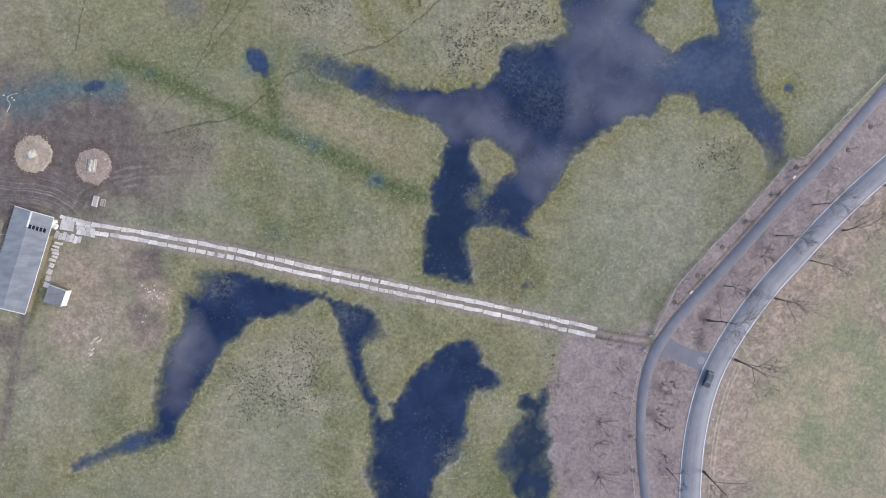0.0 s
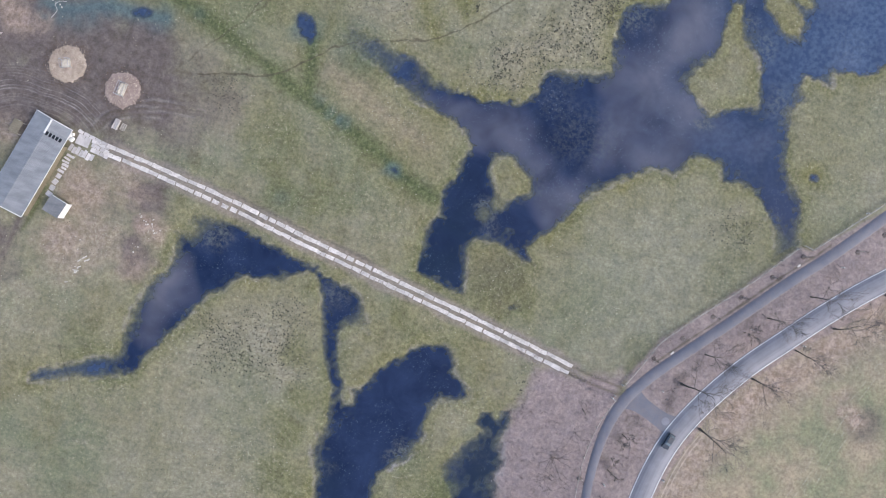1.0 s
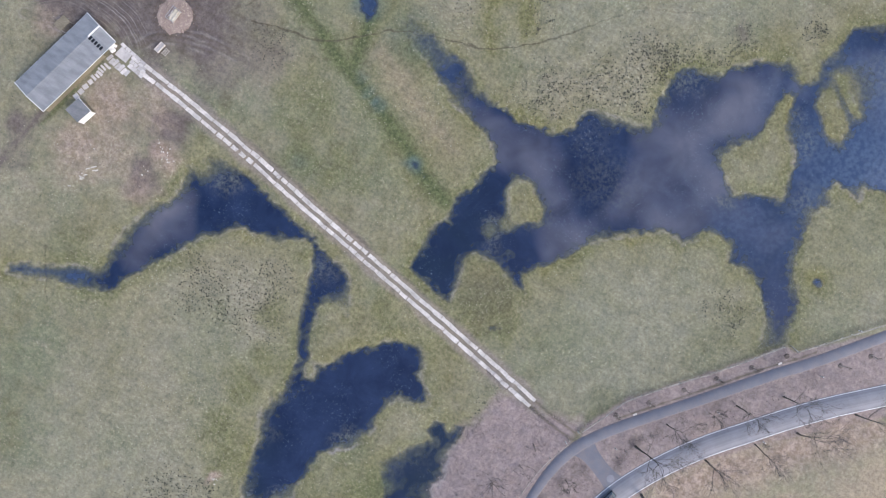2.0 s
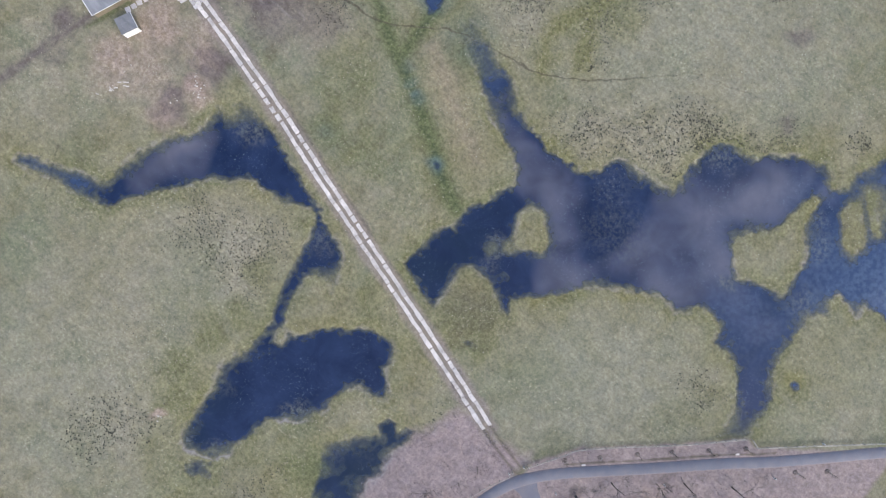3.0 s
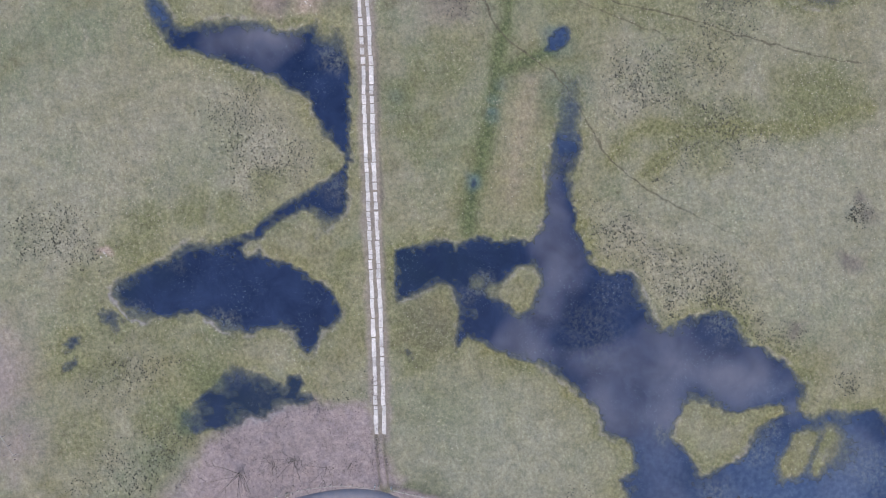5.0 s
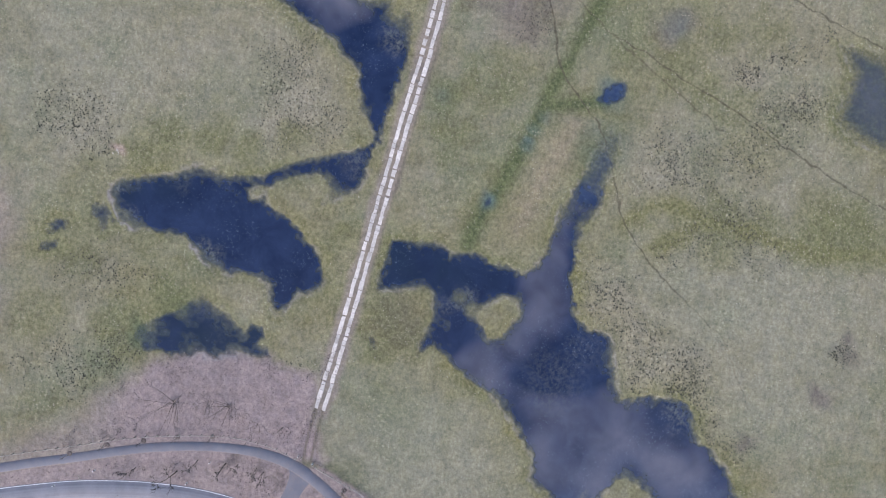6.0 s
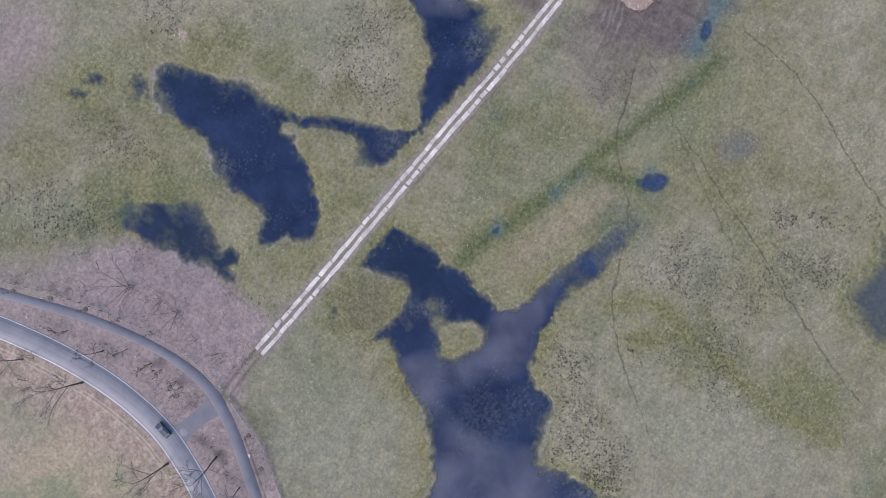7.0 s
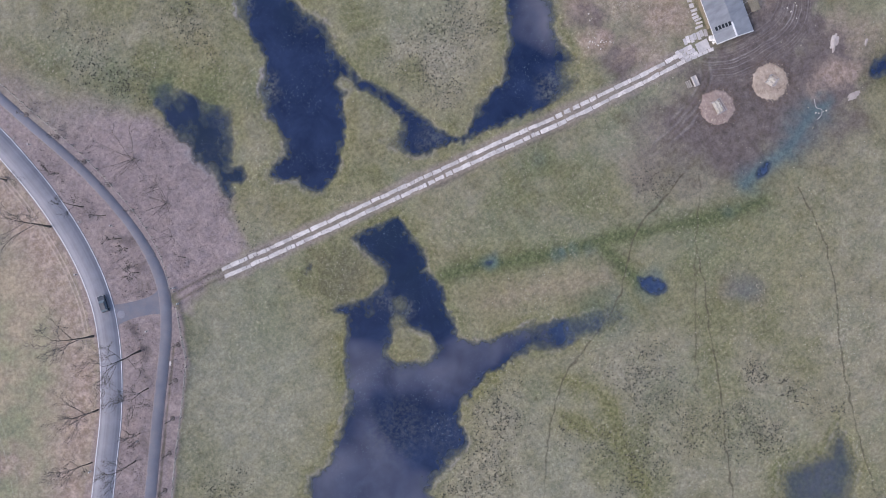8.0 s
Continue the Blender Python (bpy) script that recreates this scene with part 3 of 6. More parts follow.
RUSHES_FAR = [(7.8, 50.8, 5.8, 0.9), (15.4, 56, 7.2, 0.8), (0.2, 45.5, 3.6, 0.6), (-4.8, 65.8, 4.3, 0.5), (-33.8, 64, 5.8, 0.8),
              (-31.7, 71.6, 5.8, 0.7), (-53, 80.4, 3.2, 2), (-51.1, 78, 1.9, 1.6), (-56.5, 90.5, 3.2, 1.1), (-58.1, 93.9, 3.2, 1.1),
              (-44.7, 88.9, 5.1, 0.9), (-45.9, 97.2, 3.8, 1.3), (-37, 94.1, 3.6, 0.9), (-17.3, 80.9, 7.2, 0.8), (-9.4, 84.1, 5.8, 0.8),
              (36.5, -81.8, 5.8, 0.5)]


def smooth(points, step):
    """A Catmull-Rom line through the points, in steps of about that length."""
    p = np.array(points, float)
    p = np.vstack([2 * p[0] - p[1], p, 2 * p[-1] - p[-2]])
    out = []
    for a, b, c, d in zip(p[:-3], p[1:-2], p[2:-1], p[3:]):
        n = max(1, int(np.hypot(*(c - b)) / step))
        for u in np.arange(n) / n:
            out.append(0.5 * (2 * b + (c - a) * u + (2 * a - 5 * b + 4 * c - d) * u * u + (3 * b - a - 3 * c + d) * u ** 3))
    return np.array(out + [p[-2]])


def evenly(line, step):
    """Points every step metres along a line, with the direction there."""
    line = np.array(line, float)
    run = np.r_[0, np.cumsum(np.hypot(*np.diff(line, axis=0).T))]
    s = np.arange(0, run[-1], step)
    xy = np.stack([np.interp(s, run, line[:, 0]), np.interp(s, run, line[:, 1])], -1)
    ahead = np.stack([np.interp(s + 0.2, run, line[:, 0]) - np.interp(s - 0.2, run, line[:, 0]),
                      np.interp(s + 0.2, run, line[:, 1]) - np.interp(s - 0.2, run, line[:, 1])], -1)
    return xy, ahead / np.maximum(np.hypot(*ahead.T)[:, None], 1e-9)


def value_noise(x, y, size, seed):
    """Smooth noise from -1 to 1 over arrays, with cells of that size."""
    table = np.random.RandomState(seed).uniform(-1, 1, (256, 256))
    u, v = x / size + 1000.0, y / size + 1000.0
    i, j = np.floor(u).astype(int), np.floor(v).astype(int)
    a, b = u - i, v - j
    a, b = a * a * (3 - 2 * a), b * b * (3 - 2 * b)
    i0, i1, j0, j1 = i % 256, (i + 1) % 256, j % 256, (j + 1) % 256
    return (table[i0, j0] * (1 - a) + table[i1, j0] * a) * (1 - b) + (table[i0, j1] * (1 - a) + table[i1, j1] * a) * b


def near(x, y, points, closed, reach):
    """The distance from each place to a line, up to reach; inside a closed one it is negative."""
    p = np.array(points, float)
    lo, hi = p.min(0) - reach, p.max(0) + reach
    out = np.full(x.shape, float(reach))
    box = (x > lo[0]) & (x < hi[0]) & (y > lo[1]) & (y < hi[1])
    px, py = x[box], y[box]
    best, inside = np.full(px.shape, float(reach) ** 2), np.zeros(px.shape, bool)
    ends = list(zip(p, np.roll(p, -1, 0))) if closed else list(zip(p[:-1], p[1:]))
    for (ax, ay), (bx, by) in ends:
        dx, dy = bx - ax, by - ay
        u = np.clip(((px - ax) * dx + (py - ay) * dy) / max(dx * dx + dy * dy, 1e-9), 0, 1)
        best = np.minimum(best, (px - ax - u * dx) ** 2 + (py - ay - u * dy) ** 2)
        if closed and ay != by:
            inside ^= ((ay > py) != (by > py)) & (px < (bx - ax) * (py - ay) / (by - ay) + ax)
    d = np.sqrt(best)
    out[box] = np.where(inside, -d, d) if closed else d
    return out


def step(a, b, v):
    u = np.clip((v - a) / (b - a), 0, 1)
    return u * u * (3 - 2 * u)


def spots(x, y, rows):
    """Soft round patches: x, y, radius, strength."""
    out = np.zeros(x.shape)
    for cx, cy, r, k in rows:
        out = np.maximum(out, k * np.exp(-(((x - cx) ** 2 + (y - cy) ** 2) / (r * r)) ** 1.5))
    return out


def drifts(x, y, rows):
    """Soft patches that run together: x, y, radius, strength."""
    clear = np.ones(x.shape)
    for cx, cy, r, k in rows:
        clear *= 1 - min(0.72 * k ** 1.2, 0.95) * np.exp(-((x - cx) ** 2 + (y - cy) ** 2) / (r * r * 0.95))
    return 1 - clear


# ---- the ground sheet ----
CELL, X0, Y0, NX, NY = 0.4, -150.0, -140.0, 740, 730
WATER = -0.22
road_line, path_line, track_line = smooth(ROAD, 2.0), smooth(PATH, 2.0), smooth(TRACK, 2.0)
track_end = smooth(TRACK_END, 1.0)
LINK = smooth([(57.6, -24.6), (62.0, -26.4), (66.5, -28.3), (71.0, -30.0)], 0.5)


def survey(x, y):
    """Heights and zone masks of the ground at arrays of places."""
    wob = 0.65 * value_noise(x, y, 3.3, 1) + 0.55 * value_noise(x, y, 1.4, 2) + 0.5 * value_noise(x, y, 0.8, 3)
    ponds = [(LAKE_EAST + LAKE_WEST, 1.0), (LEFT_POND_A + LEFT_POND_B, 1.0), (SOUTH_POND, 1.0), (DARK_POND, 1.3), (FAR_POND, 0.26)]
    shore, deep, calm = np.full(x.shape, 40.0), np.ones(x.shape), np.ones(x.shape)
    for points, k in ponds:
        d = near(x, y, points, True, 40.0)
        deep = np.where(d < shore, k, deep)
        shore = np.minimum(shore, d)
    for points in ISLES:
        d = near(x, y, points, True, 30.0)
        shore = np.maximum(shore, np.where(d < 25.0, -d, shore))
    for n, (cx, cy, a, b, turn, full) in enumerate(POOLS):
        c, s = math.cos(radians(turn)), math.sin(radians(turn))
        u, v = ((x - cx) * c + (y - cy) * s) / a, (-(x - cx) * s + (y - cy) * c) / b
        d = (np.hypot(u, v) - 1) * b
        deep, calm = np.where(d < shore, full, deep), np.where(d < shore, 0.45 if n < 4 else 1.4, calm)
        shore = np.minimum(shore, d)
    # Flooded tongues fade out where the lake's arm and the crescent run shallow.
    fade = spots(x, y, [(-33, 48, 6, 0.86), (-24.5, 45.8, 6, 0.5), (-91, -56.5, 6, 0.5), (87, 17, 6, 0.8), (24.8, -66.8, 4.6, 0.84), (24.2, -62.8, 3.2, 0.7), (19.4, -58.6, 3.0, 0.62), (15.4, -54.9, 2.6, 0.55), (25.9, -57.7, 4.0, 0.35), (-72, -50, 4, .3), (10.3, 12.2, 3.4, 0.84), (13.2, 15.2, 2.8, 0.9), (17.5, 9.5, 2.2, 0.6), (-60, -8, 6, 0.5), (-71, -34, 4, 0.3), (-17.5, -62, 5, 0.4), (-12, -22, 4, .5), (82, 60, 4, .5), (0, -75, 6, .3),
                        (76, 92, 7, 0.7), (66, 73, 5, 0.45)])
    deep = deep * (1 - fade)
    shore = shore - spots(x, y, TAILS)
    d = shore + calm * wob * (0.70 + 0.40 * value_noise(x, y, 11, 14))
    d_road, d_path = near(x, y, road_line, False, 40), near(x, y, path_line, False, 40)
    d_track, d_end = near(x, y, track_line, False, 30), near(x, y, track_end, False, 30)
    d_link = near(x, y, LINK, False, 12)
    swell = 0.10 * value_noise(x, y, 17, 4) + 0.05 * value_noise(x, y, 4, 5) + 0.03 * value_noise(x, y, 1.1, 6)
    land = WATER + 0.02 + 0.30 * (1 - np.exp(-np.maximum(d, 0) / 5.0)) + swell * step(0.3, 4, d)
    slow = 2.7 + 3.0 * step(-0.1, 0.7, value_noise(x, y, 13, 15))
    slow = np.where(calm < 0.9, 0.9, slow + 6.0 * spots(x, y, SHALLOWS))
    bottom = WATER - deep * (0.55 * (1 - np.exp(np.minimum(d, 0) / slow)) * (1 + 0.45 * value_noise(x, y, 0.9, 17)) + 0.01)
    h = np.where(d > 0, land, bottom)
    verge = (x > 30) & (y < 60)
    flat = np.maximum.reduce([1 - step(3.2, 5.5, d_road), 1 - step(1.7, 3.2, d_path), 1 - step(2.2, 4.0, d_link)])
    h = h * (1 - flat) + 0.12 * flat
    dike = 1 - step(1.6, 3.4, np.minimum(d_track, d_end))
    h = h * (1 - dike) + (0.02 + 0.02 * value_noise(x, y, 0.9, 7)) * dike
    ditch_d = np.minimum(near(x, y, DITCH, False, 15), near(x, y, DITCH_ARM, False, 15))
    h -= 0.12 * np.exp(-(ditch_d / 1.6) ** 2) * (d > 1.0)

    uneven = value_noise(x, y, 6, 8) + 0.6 * value_noise(x, y, 2, 9)
    bed = (1 - step(-4.6, -1.5, d)) * (1 - 0.85 * np.clip(fade, 0, 1))
    moist = np.exp(-np.maximum(d + 1.2 * uneven, 0) / 4.2) * (0.75 + 0.35 * value_noise(x, y, 14, 10))
    moist = np.maximum(moist, spots(x + 3 * uneven, y, [(-13, 27, 16, .55), (-25, 33, 14, .5), (18, -3, 11, 1.0), (14, 2, 6, 1.0), (88, 50, 18, .35), (-70, 62, 20, .45), (-20, -66, 12, .5),
                                                     (0, -17, 10, .5), (14, -20, 10, .55), (13, -65, 12, .6), (-8, 78, 7, .5), (-33, 84, 9, .4)]))
    ditch = np.exp(-((ditch_d + 0.5 * uneven) / 2.7) ** 2) * 0.95
    ditch = np.maximum(ditch, spots(x + 2 * uneven, y, [(-22, 43, 4, .6), (-30, 42, 4, .6), (-37, 34, 4, .5), (-38, 49, 7, .4), (16, -60, 6, .65), (-82, 42, 5, .6), (-42, 4, 6, .7), (-32, 7, 7, .3), (-81, -45, 7, .4), (-2, -62, 4, .5), (-63, -31, 10, .3), (-10, 100, 8, .3), (75, 14, 8, .25), (57, -14, 6, .3)]))
    ditch = np.maximum(ditch, (0.20 + 0.30 * value_noise(x, y, 9, 18)) * np.exp(-((d - 0.6 + 0.5 * uneven) / 1.5) ** 2) * (d > -1))
    wallside = near(x, y, [(-96.4, 1.5), (-99.8, -10.0), (-102.6, -19.5)], False, 8)
    ditch = np.maximum(ditch, 0.8 * np.exp(-((wallside + 0.3 * uneven) / 0.7) ** 2))
    swale = np.minimum(near(x, y, smooth([(-12.0, 52.5), (-17.5, 62.5), (-13.7, 76.8), (-10.3, 90.5), (-8.0, 101.5), (-9.5, 121.0)], 3.0), False, 15), near(x, y, [(-6, 60.4), (-13, 72), (-12, 90)], False, 15))
    moist = np.maximum(moist, 0.95 * np.exp(-((swale + 1.2 * uneven) / 3.2) ** 2))
    moist = np.maximum(moist, spots(x + 3 * uneven, y + 2 * value_noise(x, y, 7, 81), OLIVE + OLIVE_FAR))
    ditch = np.maximum(ditch, np.maximum(spots(x + 3 * uneven, y + 2 * value_noise(x, y, 7, 82), GREENER), 0.6 * spots(x + 3 * uneven, y + 2 * value_noise(x, y, 7, 81), OLIVE + OLIVE_FAR)))
    ditch = np.maximum(ditch, 0.35 * np.exp(-((swale + 1.0 * uneven) / 1.8) ** 2))
    rut, wet_shine = np.zeros(x.shape), np.zeros(x.shape)
    trail, trodden = np.full(x.shape, 6.0), np.zeros(x.shape)
    for n, line in enumerate(TRAILS):
        q = near(x + 0.5 * value_noise(x, y, 2.5, 30 + n), y + 0.5 * value_noise(x, y, 2.5, 40 + n), smooth(line, 3.0), False, 6)
        trodden = np.where(q < trail, (0.8, 0.5, 0.75, 0.8, 0.6)[n] * (1 - 0.65 * step(-8, 22, x) * (n == 0)), trodden)
        trail = np.minimum(trail, q)
    for n, line in enumerate([[(-91.0, 9.4), (-87.5, 13.9), (-81.6, 16.4), (-74.6, 17.9)], [(-82.0, 17.5), (-76.0, 19.3), (-66.0, 19.6)], [(-120, 2.9), (-113.8, 4.0), (-108.0, 5.0)]]):
        q = near(x, y, smooth(line, 1.5), False, 6) + 0.25 * value_noise(x, y, 2.0, 50 + n)
        rut = np.maximum(rut, 0.35 * np.exp(-((q - 0.75) / 0.3) ** 2))
        wet_shine = np.maximum(wet_shine, 0.4 * np.exp(-((q - 1.35) / 0.3) ** 2) * step(-0.5, 0.4, value_noise(x, y, 3.0, 70 + n)))
    # Wheel marks swept round the corner of the barn.
    sweep = np.hypot(x + 104.9, (y + 6.9) * (1.0 - 0.10 * step(-104, -118, x)))
    wheel = step(16.5, 19.5, sweep) * (1 - step(24.5, 28.5, sweep)) * step(4, 9, y) * (1 - step(-92.5, -88.5, x)) * (0.75 + 0.3 * value_noise(x, y, 4, 55))
    h -= 0.05 * rut
    rut = np.maximum(rut, 0.75 * np.exp(-((np.abs(d_end) - 1.0) / 0.35) ** 2) * (x > 41))
    kerb = near(x, y, path_line[: len(path_line) // 2] + np.array([-1.62, 1.55]), False, 5)
    rut = np.maximum(rut, 0.9 * np.exp(-((kerb + 0.25 * value_noise(x, y, 1.5, 16)) / 0.28) ** 2) * (x > 62) * (x < 100))
    side = near(x, y, track_line + np.array([0.55, 2.55]), False, 5)
    rut = np.maximum(rut, 0.55 * np.exp(-((side + 0.25 * uneven) / 0.3) ** 2) * step(-70, -50, x) * (1 - step(8, 14, x)))
    # The brown bank round the junction, the verges and the dry strip beyond the road.
    bank_d = near(x, y, [(54, -21.5), (44, -22.6), (33.4, -23.5), (31.9, -30.3), (29.7, -36.1), (29.0, -43.4), (29.0, -52.1), (30.6, -59.5),
                         (32.0, -66.0), (37.5, -75.0), (46.5, -85.0), (55, -103), (75, -140), (84, -140), (71, -100), (58, -60), (57, -40)], True, 20)
    loosen = 1 + 5 * step(-60, -76, y)
    bank = (1 - step(-1.4 * loosen, 3.0, bank_d + 1.5 * uneven)) * (1 - 0.35 * step(-66, -84, y))
    between = near(x, y, [(122, 45.8), (95, 23), (92.3, 23.2), (84.6, 14.5), (69.9, -0.8), (61.9, -9.6), (57, -19), (56, -30), (54, -50), (58, -80), (70, -130),
                          (80, -140), (72, -104), (69, -80), (69, -60), (71.5, -42), (80, -22), (98, -2), (126, 22)], True, 20)
    bank = np.maximum(bank, 0.95 * (1 - step(-0.4, 1.0, between + 0.5 * uneven)))
    inner = near(x, y, [(126, 18)] + [(a, b) for a, b in ROAD if b < 22] + [(150, -140), (150, 18)], True, 60)
    field = 1 - step(-2.0, 1.0, inner)
    ditch = np.maximum(ditch, spots(x + 4 * uneven, y + 3 * value_noise(x, y, 7, 86), FIELD_GREEN))
    strip = np.exp(-((d_road - 8.0 + 1.8 * uneven) / 6.0) ** 2) * field
    tone = value_noise(x, y, 24, 11)
    bank = np.maximum(bank, np.clip(strip * 0.2 + 0.2 * field * step(0.1, 0.7, tone), 0, 1))
    bank = np.maximum(bank, spots(x + 4 * uneven, y, [(2, -116, 14, .8), (20, -112, 9, .6), (-62, 20, 10, .25), (-117, 33, 6, .95), (-113, 28, 5, .5), (-68, 18, 8, .35)]))
    mud = spots(x + 2.5 * uneven, y + 2 * value_noise(x, y, 5, 12), MUD_YARD + MUD_SPOTS)
    lane = near(x, y, smooth([(-104.0, -17.0), (-106.0, -28.0), (-109.0, -46.0), (-112, -60)], 3.0), False, 12)
    mud = np.maximum(mud, 0.6 * np.exp(-((lane + 0.6 * uneven) / 1.6) ** 2) * step(-62, -40, y))
    mud = np.clip(mud * (1.35 + 0.3 * uneven), 0, 0.97)
    dry = spots(x + 2 * uneven, y + 2 * value_noise(x, y, 4, 13), [(-91, -6, 7, .8), (-85, -17, 7, .6), (-93, -20, 6, .75), (-87, -11, 4, .5), (-71.5, -11.5, 4, .9), (-74, -22, 5, .5), (-80, -2, 6, .6),
                                   (-112, 4, 5, .6), (-88, -26, 4, .5), (-20.5, -77.4, 1.6, .9)])
    dry = np.maximum(dry, spots(x + 3 * uneven, y, FIELD_TAN))
    dry = np.maximum(dry, 1.0 * strip * (0.80 + 0.20 * uneven))
    blue = spots(x + 1.2 * uneven, y, [(-101, 39, 5.5, 1), (-107, 37.5, 5, 1), (-95, 41, 4, .9), (-81, 41, 4, .7), (-34.5, 28, 2, .7), (-30, 26.5, 2, .7), (-38, 30.2, 1.6, .5), (-73, 44.5, 2, .5),
                                       (-41.7, 3.7, 2, .35), (-28, 44.5, 3.5, .6), (-64, 62.5, 4, .5), (24.6, -66.6, 3.8, 0.36), (22.6, -62.1, 3.2, 0.32), (27.1, -68.5, 2.9, 0.32), (18.6, -57.3, 2.6, 0.23), (20.8, -43.0, 2.0, 0.18), (-30, 47, 7, .5), (-14.7, 17.4, 2.4, .8), (-45, 47.8, 4.2, .8)])
    blue *= 0.55 + 0.45 * step(-0.4, 0.6, uneven)
    wet = near(x + 0.8 * uneven, y, smooth([(-80, 41.2), (-86, 40.8), (-94, 40.8), (-101, 38.8), (-106, 37.0), (-109, 37.5)], 2.0), False, 12)
    blue = np.maximum(blue, 0.95 * np.exp(-(wet / 2.4) ** 2))
    ridge = near(x, y, smooth([(-36, 37.5), (-27, 34.2), (-18.7, 30.2), (-9, 25.6)], 3.0), False, 12)
    dry = np.maximum(dry, 0.30 * np.exp(-((ridge + 1.2 * uneven) / 3.2) ** 2))
    rough = spots(x + 3 * uneven, y, [(-45, -33, 17, 1), (-60, -45, 16, .8), (-30, -27, 8, 1), (10, 52, 14, 1), (25, 62, 12, 1), (-25, 65, 20, .9), (-50, 88, 25, .9), (-10, 100, 25, .8), (30, 85, 18, .7),
                                      (-28, -82, 16, 1), (-40, -60, 18, .7), (72, 23, 8, .5), (-75, 85, 20, .6)])
    rough = np.maximum(0.6 * rough, spots(x + 3 * uneven, y + 2 * value_noise(x, y, 7, 83), BEIGE))
    pale = spots(x + 3 * uneven, y, [(98, 50, 22, .7), (55, 8, 26, .9), (45, -5, 18, .8), (60, 25, 16, .6), (0, 85, 26, .8), (20, 100, 25, .8), (-35, -50, 20, .5), (-45, -85, 30, .6)])
    keep = np.clip(1 - np.maximum(bed, bank), 0, 1)
    marks = np.minimum.reduce([np.abs(near(x, y, smooth(line, 3.0), False, 12) - 0.8) for line in
                               ([(119.5, -2.0), (116.8, -8.7), (112.7, -17.4), (106.8, -35.0), (101.0, -48.0)], [(117.5, -16.0), (113.0, -26.0), (108.6, -38.0)])])
    seams = np.exp(-((d_road - 5.6) / 1.7) ** 2) * field * step(-24, -34, y)
    rim = np.exp(-((d - 0.15) / 0.55) ** 2) * (x < 100)
    straw = np.maximum(wet_shine, rim * np.clip(0.18 - 0.5 * spots(x, y, [(20, -58, 12, 1), (24, -68, 8, 1)]) + 0.35 * value_noise(x, y, 6, 84) + 0.25 * value_noise(x, y, 1.2, 85) + spots(x, y, FRINGE), 0, 0.85) * (calm == 1))
    a = np.stack([moist * (1 - flat), bed, ditch * keep, rut], -1)
    dike_edge = 0.6 * (1 - step(1.8, 3.6, d_track + 0.5 * uneven)) * (x < 44)
    b = np.stack([np.maximum(bank, dike_edge), mud * (1 - bed), dry * (1 - bed), np.clip(field - bank * 0.6, 0, 1)], -1)
    c = np.stack([straw, rough * keep, blue * (1 - bank), pale * keep], -1)
    e = np.stack([sweep / 40, np.clip(wheel, 0, 1), trail / 2.5, trodden], -1)
    f = np.stack([d_road / 40, seams, marks / 2.5, 0.45 * field], -1)
    return h, d, np.clip(a, 0, 1), np.clip(b, 0, 1), np.clip(c, 0, 1), e, f


gx, gy = np.meshgrid(X0 + CELL * np.arange(NX), Y0 + CELL * np.arange(NY))
HEIGHT, SHORE, ZA, ZB, ZC, ZD, ZE = survey(gx, gy)
edge = np.minimum.reduce([gx - X0, X0 + CELL * (NX - 1) - gx, gy - Y0, Y0 + CELL * (NY - 1) - gy])
HEIGHT = np.where((edge < 8) & (SHORE > 0), HEIGHT * np.clip(edge / 8, 0, 1), HEIGHT)


def ground_z(x, y):
    """The ground's height at a place."""
    u, v = np.clip((x - X0) / CELL, 0, NX - 2), np.clip((y - Y0) / CELL, 0, NY - 2)
    i, j = int(u), int(v)
    a, b = u - i, v - j
    return float((HEIGHT[j, i] * (1 - a) + HEIGHT[j, i + 1] * a) * (1 - b) + (HEIGHT[j + 1, i] * (1 - a) + HEIGHT[j + 1, i + 1] * a) * b)


def raw_mesh(name, verts, quads, smooth_faces=True):
    """A mesh from arrays of places and of four-cornered faces."""
    me = bpy.data.meshes.new(name)
    me.vertices.add(len(verts))
    me.vertices.foreach_set("co", np.asarray(verts, np.float32).ravel())
    me.loops.add(quads.size)
    me.loops.foreach_set("vertex_index", quads.ravel().astype(np.int32))
    me.polygons.add(len(quads))
    me.polygons.foreach_set("loop_start", (np.arange(len(quads)) * 4).astype(np.int32))
    if smooth_faces:
        me.polygons.foreach_set("use_smooth", np.ones(len(quads), bool))
    me.update(calc_edges=True)
    me.validate()
    return me


